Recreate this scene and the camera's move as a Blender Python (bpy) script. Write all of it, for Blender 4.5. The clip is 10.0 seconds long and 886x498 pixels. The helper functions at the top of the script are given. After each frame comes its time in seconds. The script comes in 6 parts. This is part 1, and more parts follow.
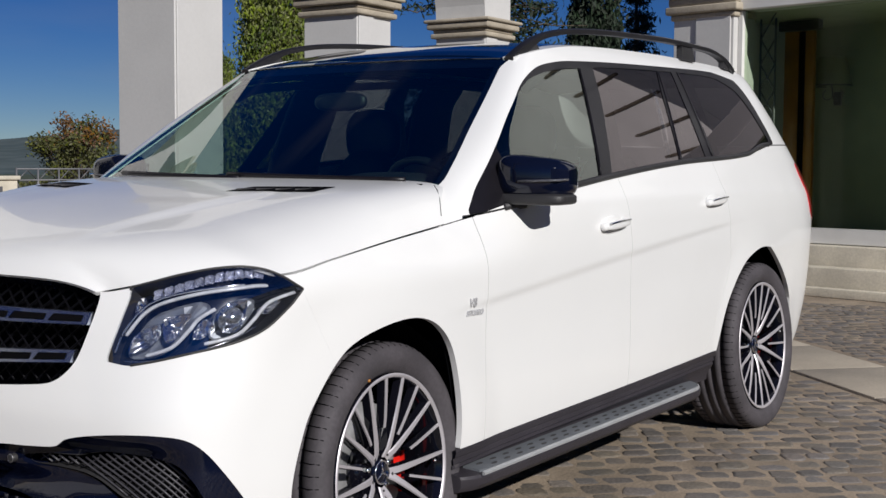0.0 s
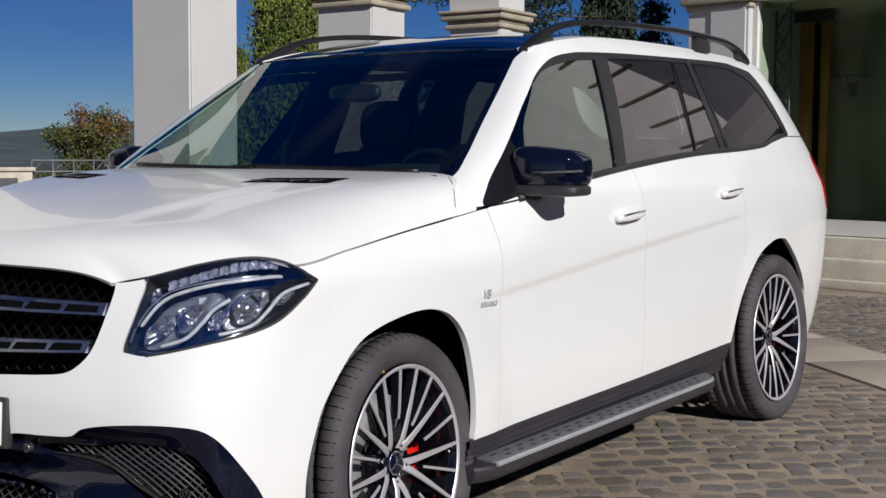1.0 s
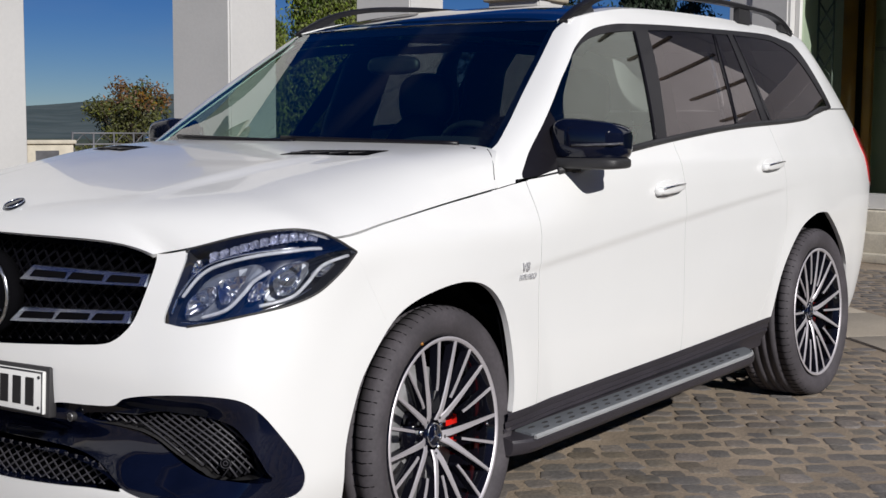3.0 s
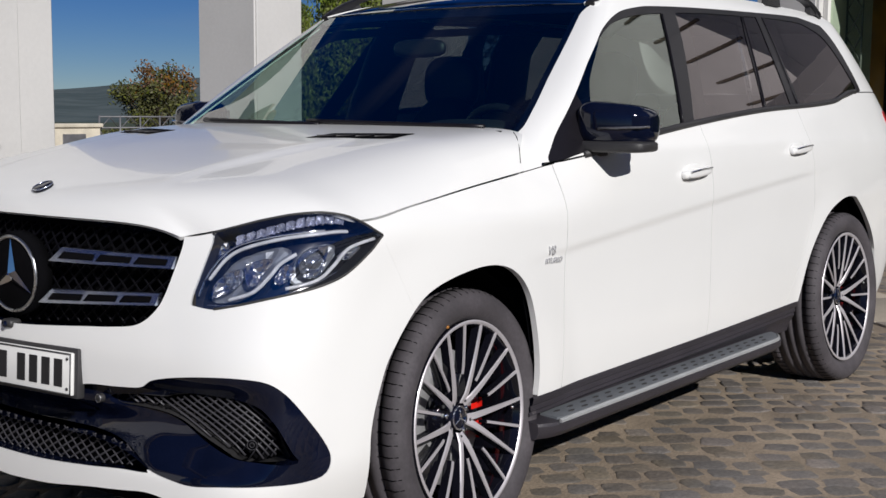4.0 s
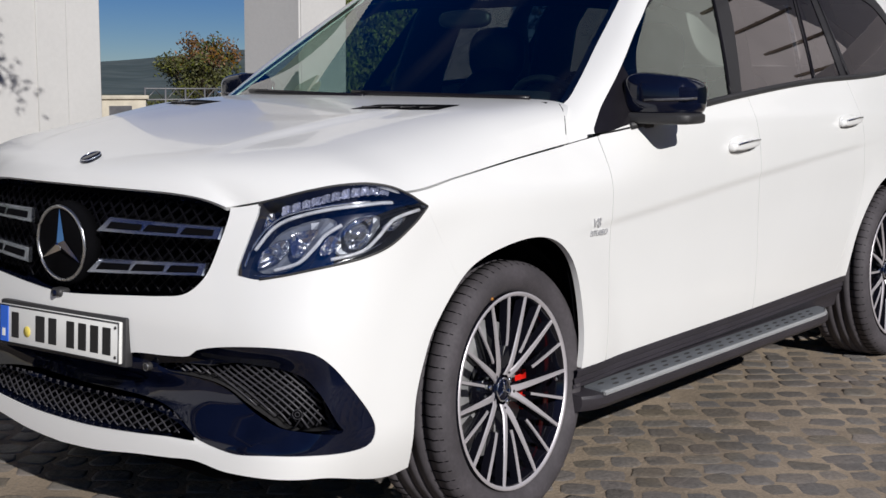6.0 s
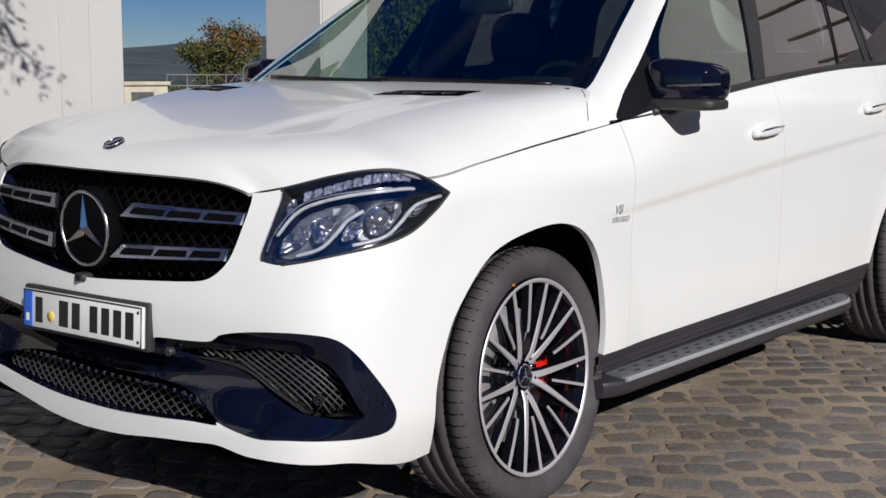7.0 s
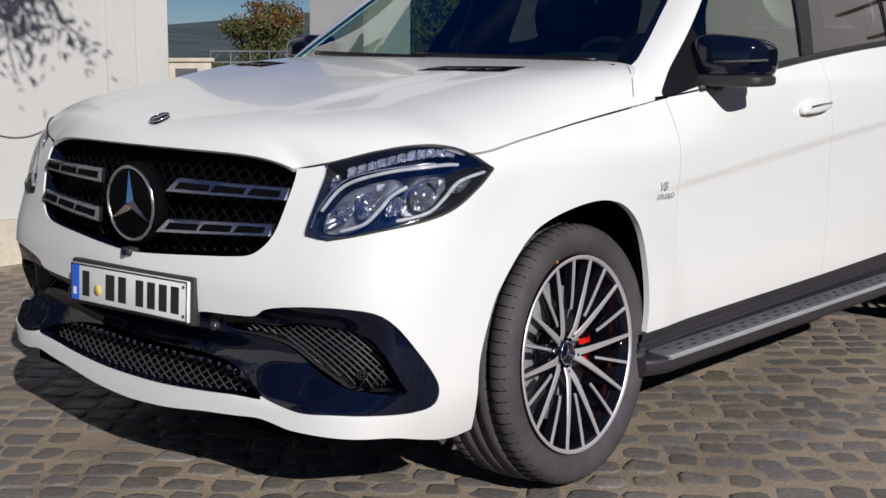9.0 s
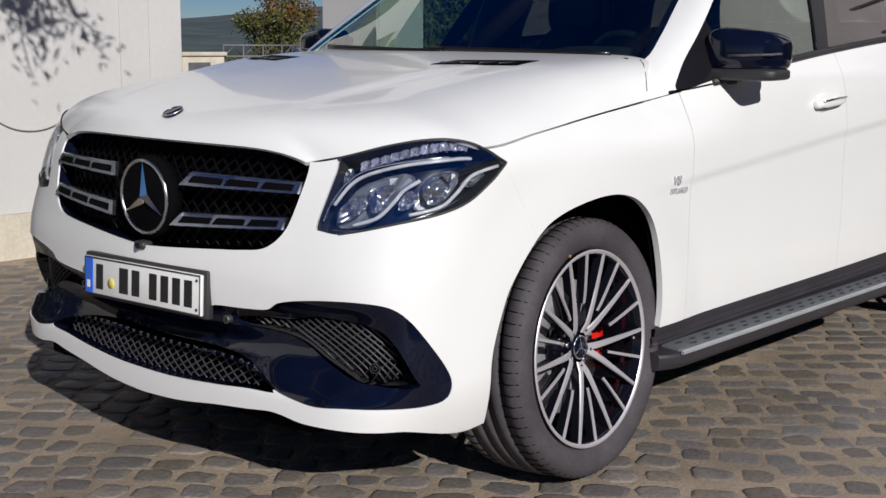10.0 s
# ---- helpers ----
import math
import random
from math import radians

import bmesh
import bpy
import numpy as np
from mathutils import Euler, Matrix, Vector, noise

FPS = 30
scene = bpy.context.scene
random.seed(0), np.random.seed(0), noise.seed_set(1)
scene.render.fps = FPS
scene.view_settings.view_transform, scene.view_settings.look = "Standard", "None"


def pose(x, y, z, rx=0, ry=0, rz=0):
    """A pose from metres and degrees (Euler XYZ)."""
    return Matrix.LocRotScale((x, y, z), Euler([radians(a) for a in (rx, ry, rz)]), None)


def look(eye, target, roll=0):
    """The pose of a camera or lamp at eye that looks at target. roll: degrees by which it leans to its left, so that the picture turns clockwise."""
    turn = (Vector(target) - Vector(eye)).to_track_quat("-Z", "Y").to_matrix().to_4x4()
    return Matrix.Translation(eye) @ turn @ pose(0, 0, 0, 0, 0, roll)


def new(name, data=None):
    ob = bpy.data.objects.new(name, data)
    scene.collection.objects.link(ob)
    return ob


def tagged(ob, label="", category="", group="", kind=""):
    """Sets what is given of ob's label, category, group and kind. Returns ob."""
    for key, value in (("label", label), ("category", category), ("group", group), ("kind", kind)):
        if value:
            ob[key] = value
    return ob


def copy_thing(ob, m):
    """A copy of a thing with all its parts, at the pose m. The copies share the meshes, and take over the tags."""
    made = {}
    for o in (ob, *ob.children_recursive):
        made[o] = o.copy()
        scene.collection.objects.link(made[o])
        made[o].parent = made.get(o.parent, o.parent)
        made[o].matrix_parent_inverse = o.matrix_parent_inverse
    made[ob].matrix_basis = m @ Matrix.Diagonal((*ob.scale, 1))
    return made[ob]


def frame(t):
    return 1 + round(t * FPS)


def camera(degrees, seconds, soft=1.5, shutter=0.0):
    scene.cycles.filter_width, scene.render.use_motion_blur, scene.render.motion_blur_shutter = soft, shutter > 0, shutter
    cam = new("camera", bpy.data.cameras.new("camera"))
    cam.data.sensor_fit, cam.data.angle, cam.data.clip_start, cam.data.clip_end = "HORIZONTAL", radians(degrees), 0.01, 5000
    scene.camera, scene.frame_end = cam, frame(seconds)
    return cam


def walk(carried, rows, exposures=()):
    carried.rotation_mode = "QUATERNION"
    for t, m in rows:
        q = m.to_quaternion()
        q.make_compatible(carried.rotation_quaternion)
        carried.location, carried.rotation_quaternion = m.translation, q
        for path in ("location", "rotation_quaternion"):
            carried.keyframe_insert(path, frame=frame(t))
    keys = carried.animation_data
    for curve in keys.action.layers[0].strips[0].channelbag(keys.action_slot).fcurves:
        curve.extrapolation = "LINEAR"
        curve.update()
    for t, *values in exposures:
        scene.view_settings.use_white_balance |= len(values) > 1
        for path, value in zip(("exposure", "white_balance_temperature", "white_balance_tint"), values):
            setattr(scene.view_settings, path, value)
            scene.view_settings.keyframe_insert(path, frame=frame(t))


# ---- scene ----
EXPO = -0.10
cam = camera(39.78, 10.0)
# seconds, the eye, yaw, pitch and lean to the left in degrees
PATH = [
    (0.0, -2.7881, -2.9913, 1.2692, -56.497, -3.896, 0.347),
    (0.5, -2.7883, -2.9905, 1.2688, -56.230, -4.086, 0.352),
    (1.0, -2.7886, -2.9895, 1.2683, -55.865, -4.293, 0.358),
    (1.5, -2.7889, -2.9886, 1.2678, -55.539, -4.527, 0.362),
    (2.0, -2.7892, -2.9875, 1.2673, -55.119, -4.841, 0.368),
    (2.5, -2.7895, -2.9862, 1.2666, -54.657, -5.181, 0.376),
    (4.0, -2.7909, -2.9815, 1.2641, -52.962, -6.316, 0.400),
    (4.5, -2.7913, -2.9801, 1.2634, -52.428, -6.669, 0.405),
    (5.0, -2.7917, -2.9786, 1.2626, -51.883, -7.014, 0.410),
    (5.5, -2.7921, -2.9773, 1.2619, -51.418, -7.309, 0.415),
    (7.0, -2.7932, -2.9732, 1.2598, -49.987, -8.253, 0.420),
    (7.5, -2.7936, -2.9718, 1.2591, -49.488, -8.551, 0.424),
    (8.0, -2.7940, -2.9704, 1.2584, -48.966, -8.855, 0.424),
    (8.5, -2.7944, -2.9690, 1.2576, -48.495, -9.098, 0.426),
    (9.0, -2.7948, -2.9677, 1.2570, -48.034, -9.338, 0.428),
    (9.5, -2.7950, -2.9668, 1.2565, -47.723, -9.490, 0.430),
    (10.0, -2.7952, -2.9660, 1.2561, -47.455, -9.611, 0.434),
]


def aimed(x, y, z, yaw, pitch, lean):
    a, p = radians(yaw), radians(pitch)
    return look((x, y, z), (x - math.sin(a) * math.cos(p), y + math.cos(a) * math.cos(p), z + math.sin(p)), lean)


walk(cam, [(t, aimed(*row)) for t, *row in PATH], exposures=[(0.0, EXPO), (10.0, EXPO)])

# ---- sky and sun ----
SUN_TO = Vector((-0.40, -0.80, 0.475)).normalized()
SUN_EL, SUN_AZ = math.asin(SUN_TO.z), math.atan2(SUN_TO.x, SUN_TO.y)
world = bpy.data.worlds.new("sky")
scene.world = world
world.use_nodes = True
wn, wl = world.node_tree.nodes, world.node_tree.links
wn.clear()
sky = wn.new("ShaderNodeTexSky")
sky.sky_type, sky.sun_disc = "NISHITA", False
sky.sun_elevation, sky.sun_rotation = SUN_EL, SUN_AZ
sky.air_density, sky.dust_density, sky.ozone_density, sky.altitude = 1.0, 0.0, 6.0, 2500
back = wn.new("ShaderNodeBackground")
back.inputs["Strength"].default_value = 0.043
wout = wn.new("ShaderNodeOutputWorld")
deep = wn.new("ShaderNodeHueSaturation")
deep.inputs["Saturation"].default_value = 1.25
deep.inputs["Hue"].default_value = 0.518
wl.new(sky.outputs[0], deep.inputs["Color"])
# thin drifting cloud
wco, wmap, wno, wra, wmi = (wn.new("ShaderNode" + s) for s in ("TexCoord", "Mapping", "TexNoise", "MapRange", "Mix"))
wmap.inputs["Scale"].default_value = (1.0, 1.0, 5.0)
wno.inputs["Scale"].default_value, wno.inputs["Detail"].default_value = 3.2, 6.0
wra.inputs["From Min"].default_value, wra.inputs["From Max"].default_value, wra.inputs["To Max"].default_value = 0.54, 0.80, 0.14
wmi.data_type = "RGBA"
wmi.inputs["B"].default_value = (7.0, 7.0, 7.6, 1)
wl.new(wco.outputs["Generated"], wmap.inputs["Vector"])
wl.new(wmap.outputs[0], wno.inputs["Vector"])
wl.new(wno.outputs["Fac"], wra.inputs["Value"])
wl.new(wra.outputs["Result"], wmi.inputs["Factor"])
wl.new(deep.outputs[0], wmi.inputs["A"])
wl.new(wmi.outputs["Result"], back.inputs["Color"])
wl.new(back.outputs[0], wout.inputs["Surface"])
sun = new("sun", bpy.data.lights.new("sun", "SUN"))
sun.data.energy, sun.data.angle, sun.data.color = 4.75, radians(0.53), (1.0, 0.975, 0.945)
sun.matrix_world = look(SUN_TO * 30, (0, 0, 0))

# ---- materials ----


def material(name, colour, rough=0.5, metal=0.0, coat=0.0, spec=0.5, spread=0.0, scale=6.0, fine=0.0, fine_scale=60.0, bump=0.0, bump_scale=80.0,
             second=None, emit=None, per_object=0.0, rough_spread=0.0, place=False):
    """A Principled material with a slow and a fine variation of its colour, and fine relief."""
    m = bpy.data.materials.new(name)
    m.use_nodes = True
    n, k = m.node_tree.nodes, m.node_tree.links
    b = n["Principled BSDF"]
    b.inputs["Base Color"].default_value = (*colour, 1)
    b.inputs["Roughness"].default_value = rough
    b.inputs["Metallic"].default_value = metal
    b.inputs["Coat Weight"].default_value = coat
    b.inputs["Coat Roughness"].default_value = 0.03
    b.inputs["Specular IOR Level"].default_value = spec
    co = n.new("ShaderNodeTexCoord")
    where = n.new("ShaderNodeNewGeometry").outputs["Position"] if place else co.outputs["Object"]
    last = None

    def noisy(scale, detail):
        t = n.new("ShaderNodeTexNoise")
        t.inputs["Scale"].default_value, t.inputs["Detail"].default_value = scale, detail
        k.new(where, t.inputs["Vector"])
        return t.outputs["Fac"]

    def ramp(fac, lo, hi, a, c):
        r = n.new("ShaderNodeMapRange")
        r.inputs["From Min"].default_value, r.inputs["From Max"].default_value = lo, hi
        r.inputs["To Min"].default_value, r.inputs["To Max"].default_value = a, c
        k.new(fac, r.inputs["Value"])
        return r.outputs["Result"]

    def mixed(fac, a, c, kind="MIX"):
        x = n.new("ShaderNodeMix")
        x.data_type, x.blend_type = "RGBA", kind
        k.new(fac, x.inputs["Factor"])
        for socket, value in ((x.inputs["A"], a), (x.inputs["B"], c)):
            if isinstance(value, tuple):
                socket.default_value = (*value, 1)
            else:
                k.new(value, socket)
        return x.outputs["Result"]

    if spread or second:
        other = second or tuple(c * (1 - spread) for c in colour)
        last = mixed(ramp(noisy(scale, 4), 0.38, 0.62, 0, 1), colour, other)
    if fine:
        last = mixed(ramp(noisy(fine_scale, 3), 0.35, 0.65, 0, fine), last or colour, tuple(c * 0.35 for c in colour))
    if per_object:
        info = n.new("ShaderNodeObjectInfo")
        isl = n.new("ShaderNodeNewGeometry")
        add = n.new("ShaderNodeMath")
        add.operation = "ADD"
        k.new(info.outputs["Random"], add.inputs[0])
        k.new(isl.outputs["Random Per Island"], add.inputs[1])
        frac = n.new("ShaderNodeMath")
        frac.operation = "FRACT"
        k.new(add.outputs[0], frac.inputs[0])
        hsv = n.new("ShaderNodeHueSaturation")
        k.new(ramp(frac.outputs[0], 0, 1, 1 - per_object, 1 + per_object), hsv.inputs["Value"])
        wob = n.new("ShaderNodeMath")
        wob.operation = "MULTIPLY"
        wob.inputs[1].default_value = 7.31
        k.new(frac.outputs[0], wob.inputs[0])
        f2 = n.new("ShaderNodeMath")
        f2.operation = "FRACT"
        k.new(wob.outputs[0], f2.inputs[0])
        k.new(ramp(f2.outputs[0], 0, 1, 0.485, 0.515), hsv.inputs["Hue"])
        k.new(ramp(f2.outputs[0], 0, 1, 0.7, 1.3), hsv.inputs["Saturation"])
        if last:
            k.new(last, hsv.inputs["Color"])
        else:
            hsv.inputs["Color"].default_value = (*colour, 1)
        last = hsv.outputs["Color"]
    if last:
        k.new(last, b.inputs["Base Color"])
    if rough_spread:
        k.new(ramp(noisy(scale * 2, 5), 0.35, 0.65, rough - rough_spread, rough + rough_spread), b.inputs["Roughness"])
    if bump:
        bp = n.new("ShaderNodeBump")
        bp.inputs["Strength"].default_value, bp.inputs["Distance"].default_value = 1.0, bump
        k.new(noisy(bump_scale, 5), bp.inputs["Height"])
        k.new(bp.outputs[0], b.inputs["Normal"])
    if emit:
        b.inputs["Emission Color"].default_value = (*emit[0], 1)
        b.inputs["Emission Strength"].default_value = emit[1]
    return m


def pane_material(name, tint, mirror=0.05, rough=0.0, sheen=(1, 1, 1)):
    """Thin glass: it lets the light straight through, tinted, and mirrors more at a slant (Schlick)."""
    m = bpy.data.materials.new(name)
    m.use_nodes = True
    n, k = m.node_tree.nodes, m.node_tree.links
    n.clear()
    out, mix, tr, gl, lw, pw, mr = (n.new("ShaderNode" + s) for s in ("OutputMaterial", "MixShader", "BsdfTransparent", "BsdfGlossy", "LayerWeight", "Math", "MapRange"))
    pw.operation, pw.inputs[1].default_value = "POWER", 5.0
    mr.inputs["To Min"].default_value = mirror
    tr.inputs["Color"].default_value = (*tint, 1)
    gl.inputs["Roughness"].default_value = rough
    gl.inputs["Color"].default_value = (*sheen, 1)
    k.new(lw.outputs["Facing"], pw.inputs[0])
    k.new(pw.outputs[0], mr.inputs["Value"])
    k.new(mr.outputs["Result"], mix.inputs[0])
    k.new(tr.outputs[0], mix.inputs[1])
    k.new(gl.outputs[0], mix.inputs[2])
    k.new(mix.outputs[0], out.inputs["Surface"])
    return m


M = dict(
    paint=material("white_car_paint", (0.80, 0.80, 0.79), 0.32, coat=0.55, spread=0.015, scale=3.0, rough_spread=0.04),
    # Navy in this black base stands in for mirrored sky.
    gloss_black=material("gloss_black_sky_tint", (0.004, 0.006, 0.018), 0.35, coat=1.0, spec=0.0, spread=0.3, scale=8.0),
    trim=material("grained_black_plastic", (0.035, 0.034, 0.036), 0.5, spread=0.25, scale=5.0, bump=0.0004, bump_scale=900),
    grey_trim=material("dark_grey_plastic", (0.036, 0.032, 0.039), 0.45, spread=0.2, scale=4.0, bump=0.0004, bump_scale=900),
    # Near-black: deepens the shade of recesses and the underside by colour.
    dark=material("black_and_deep_shade", (0.004, 0.004, 0.005), 0.9, spec=0.04, spread=0.3),
    mesh=material("satin_black_mesh", (0.050, 0.048, 0.056), 0.45, coat=0.1, spread=0.2),
    chrome=material("chrome", (0.82, 0.83, 0.85), 0.08, metal=1.0, spread=0.05, scale=20),
    satin=material("satin_silver", (0.62, 0.63, 0.65), 0.30, metal=1.0, spread=0.08, scale=12, rough_spread=0.05),
    step=material("brushed_aluminium", (0.50, 0.51, 0.52), 0.42, metal=0.45, spread=0.12, scale=9, fine=0.15, fine_scale=220),
    machined=material("machined_rim_face", (0.60, 0.57, 0.60), 0.42, metal=0.5, spread=0.08, scale=10, rough_spread=0.06),
    rim=material("black_rim_paint", (0.006, 0.006, 0.010), 0.3, coat=1.0, spec=0.0, spread=0.3),
    rubber=material("tyre_rubber", (0.074, 0.066, 0.074), 0.75, spread=0.3, scale=9, fine=0.3, fine_scale=90, bump=0.0006, bump_scale=260),
    disc=material("brake_disc_steel", (0.60, 0.60, 0.61), 0.42, metal=0.6, spread=0.2, scale=18),
    red=material("red_caliper_paint", (0.70, 0.014, 0.008), 0.3, coat=0.8, spread=0.1),
    grille_mesh=material("black_grille_mesh", (0.003, 0.003, 0.005), 0.5, spec=0.14, spread=0.3),
    frame=material("satin_black_window_frame", (0.010, 0.009, 0.012), 0.35, coat=0.08, spec=0.25, spread=0.2, scale=6.0),
    tread=material("blue_grey_tread", (0.20, 0.215, 0.235), 0.45, metal=0.3, spread=0.15, scale=8, fine=0.15, fine_scale=180),
    light_guide=material("frosted_light_guide", (0.86, 0.87, 0.90), 0.20, metal=0.0, coat=1.0, spread=0.25, scale=30),
    crystal=material("crystal_cell", (0.78, 0.80, 0.92), 0.16, metal=0.7, coat=1.0, spread=0.3, scale=60),
    # The bluish tint adds mirrored sky to the metal's own colour.
    dark_chrome=material("sky_tinted_polished_bar", (0.80, 0.85, 0.95), 0.26, metal=1.0, spread=0.1, scale=20),
    smoke=material("smoked_indicator_lens", (0.10, 0.10, 0.11), 0.08, coat=1.0, spread=0.3, scale=90),
    letters=material("silver_badge_letters", (0.62, 0.62, 0.64), 0.32, metal=0.4, spread=0.1, scale=40),
    rail=material("satin_black_rail", (0.014, 0.013, 0.015), 0.50, coat=0.1, spread=0.3),
    lamp_back=material("lamp_housing_black", (0.012, 0.014, 0.022), 0.25, metal=0.2, coat=0.6, spread=0.4, scale=14),
    lamp_chrome=material("lamp_reflector_chrome", (0.93, 0.93, 0.94), 0.13, metal=1.0, spread=0.06, scale=25),
    bezel=material("grey_lamp_bezel", (0.42, 0.44, 0.48), 0.30, metal=0.6, spread=0.35, scale=18),
    lens=pane_material("clear_lamp_lens", (0.97, 0.98, 1.0), 0.22),
    screen=pane_material("windscreen_glass", (0.66, 0.86, 0.79), 0.19),
    side_glass=pane_material("side_glass", (0.44, 0.51, 0.47), 0.185, sheen=(0.94, 1.0, 0.93)),
    tinted=pane_material("tinted_privacy_glass", (0.13, 0.12, 0.125), 0.135, sheen=(1.0, 0.91, 0.92)),
    roof_glass=material("black_roof_glass", (0.004, 0.006, 0.014), 0.05, coat=1.0, spread=0.2),
    lens_ball=material("projector_glass", (0.62, 0.66, 0.74), 0.10, metal=0.8, coat=1.0, spread=0.5, scale=40),
    plate=material("number_plate_white", (0.78, 0.78, 0.76), 0.35, spread=0.05, coat=0.3),
    plate_blue=material("number_plate_blue", (0.02, 0.12, 0.60), 0.35, spread=0.08),
    ink=material("number_plate_ink", (0.012, 0.012, 0.014), 0.5, spread=0.2),
    seal=material("plate_seal", (0.75, 0.60, 0.12), 0.4, spread=0.3, scale=60),
    tail=material("red_tail_lamp", (0.50, 0.008, 0.012), 0.12, coat=1.0, spread=0.15, scale=12),
    leather=material("black_leather", (0.009, 0.009, 0.011), 0.5, spread=0.3, bump=0.0006, bump_scale=240),
    dash=material("dark_dashboard", (0.013, 0.013, 0.016), 0.6, spread=0.25, bump=0.0005, bump_scale=500),
    stucco=material("white_stucco", (0.57, 0.56, 0.545), 0.85, spread=0.07, scale=1.3, fine=0.05, fine_scale=35, bump=0.0010, bump_scale=40),
    stone=material("warm_cut_stone", (0.46, 0.40, 0.31), 0.85, spread=0.25, scale=3.0, fine=0.25, fine_scale=40, bump=0.004, bump_scale=35),
    step_stone=material("pale_stone_step", (0.68, 0.62, 0.50), 0.8, spread=0.2, scale=2.5, fine=0.2, fine_scale=45, bump=0.003, bump_scale=40),
    slab=material("pale_stone_slab", (0.46, 0.40, 0.32), 0.8, spread=0.15, scale=2.0, fine=0.2, fine_scale=50, bump=0.002, bump_scale=50),
    sand=material("sandy_joint", (0.38, 0.300, 0.220), 0.95, second=(0.24, 0.190, 0.140), scale=2.2, fine=0.4, fine_scale=110, bump=0.004, bump_scale=70, place=True),
    cobble=material("basalt_cobble", (0.162, 0.149, 0.139), 0.72, second=(0.215, 0.180, 0.148), scale=3.6, fine=0.40, fine_scale=75, bump=0.004, bump_scale=55,
                    per_object=0.24, rough_spread=0.1, place=True),
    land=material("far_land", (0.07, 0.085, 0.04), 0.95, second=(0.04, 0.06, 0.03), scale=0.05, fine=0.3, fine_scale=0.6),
    # Distance haze is mixed into the hill colour as a bluer, paler green.
    hill=material("hazy_wooded_hill", (0.095, 0.125, 0.120), 0.95, second=(0.050, 0.078, 0.075), scale=0.02, fine=0.35, fine_scale=0.10),
    cypress=material("cypress_foliage", (0.155, 0.185, 0.028), 0.7, second=(0.07, 0.10, 0.014), scale=2.5, per_object=0.35),
    pine=material("dark_conifer_foliage", (0.018, 0.034, 0.014), 0.8, second=(0.010, 0.020, 0.009), scale=2.5, per_object=0.3),
    shrub=material("green_shrub_leaf", (0.085, 0.090, 0.020), 0.6, spread=0.3, scale=5, per_object=0.4),
    rust_leaf=material("orange_brown_leaf", (0.17, 0.080, 0.020), 0.6, spread=0.3, scale=5, per_object=0.4),
    olive=material("olive_leaf", (0.10, 0.12, 0.07), 0.55, spread=0.2, per_object=0.3),
    bark=material("grey_bark", (0.11, 0.085, 0.06), 0.9, spread=0.4, scale=8, bump=0.01, bump_scale=25),
    iron=material("painted_iron", (0.16, 0.16, 0.17), 0.5, metal=0.3, spread=0.2),
    cable=material("grey_cable", (0.36, 0.34, 0.31), 0.7, spread=0.2),
    amber=material("amber_wood_door", (0.42, 0.17, 0.02), 0.35, coat=0.4, second=(0.30, 0.11, 0.012), scale=4, fine=0.2, fine_scale=30),
    room=material("dim_green_plaster", (0.42, 0.43, 0.32), 0.85, spread=0.2, scale=1.5, bump=0.002, bump_scale=40),
    room_floor=material("room_floor_stone", (0.45, 0.43, 0.37), 0.5, spread=0.2, scale=3),
    white_frame=material("white_painted_frame", (0.70, 0.69, 0.66), 0.5, spread=0.08, scale=3),
    shop_glass=pane_material("large_shop_pane", (0.72, 0.80, 0.70), 0.005),
    shade=material("pale_lamp_shade", (0.30, 0.30, 0.22), 0.8, spread=0.1),
)
M["brick"] = material("terracotta_roof", (0.36, 0.20, 0.12), 0.9, spread=0.3, scale=5)

# ---- the car's skin: numbers in metres, x to the rear from the front axle, y to the car's right, z up ----
def curve(*pts):
    """A smooth curve through (u, value) pairs: monotone cubic."""
    u = np.array([p[0] for p in pts], float)
    v = np.array([p[1] for p in pts], float)
    h = np.diff(u)
    d = np.diff(v) / h
    m = np.zeros(len(u))
    m[0], m[-1] = d[0], d[-1]
    for i in range(1, len(u) - 1):
        if d[i - 1] * d[i] > 0:
            w1, w2 = 2 * h[i] + h[i - 1], h[i] + 2 * h[i - 1]
            m[i] = (w1 + w2) / (w1 / d[i - 1] + w2 / d[i])

    def at(q):
        q = np.clip(np.asarray(q, float), u[0], u[-1])
        i = np.clip(np.searchsorted(u, q, side="right") - 1, 0, len(h) - 1)
        t = (q - u[i]) / h[i]
        return ((2 * t**3 - 3 * t**2 + 1) * v[i] + (t**3 - 2 * t**2 + t) * h[i] * m[i]
                + (3 * t**2 - 2 * t**3) * v[i + 1] + (t**3 - t**2) * h[i] * m[i + 1])
    return at


def step(a, b, q):
    t = np.clip((q - a) / (b - a), 0, 1)
    return t * t * (3 - 2 * t)


REAR_X = 3.075
ARCH_F, ARCH_R = (0.02, 0.395, 0.437), (3.10, 0.40, 0.472)
flank = curve((0.15, 0.86), (0.25, 0.925), (0.40, 0.968), (0.58, 0.979), (0.80, 0.985), (0.95, 0.988), (1.05, 0.982), (1.14, 0.966),
              (1.22, 0.930), (1.32, 0.886), (1.50, 0.800), (1.64, 0.728), (1.70, 0.692), (1.76, 0.655), (1.80, 0.615), (1.88, 0.50))
plan = curve((-1.0, -0.06), (-0.4, -0.02), (0.1, -0.004), (0.6, 0.0), (2.6, 0.0), (3.2, -0.006), (3.7, -0.018), (4.3, -0.05))
rear_end = curve((0.2, 4.00), (0.36, 4.08), (0.60, 4.24), (0.80, 4.30), (1.02, 4.32), (1.26, 4.26), (1.45, 4.17), (1.70, 4.01), (1.80, 3.92))
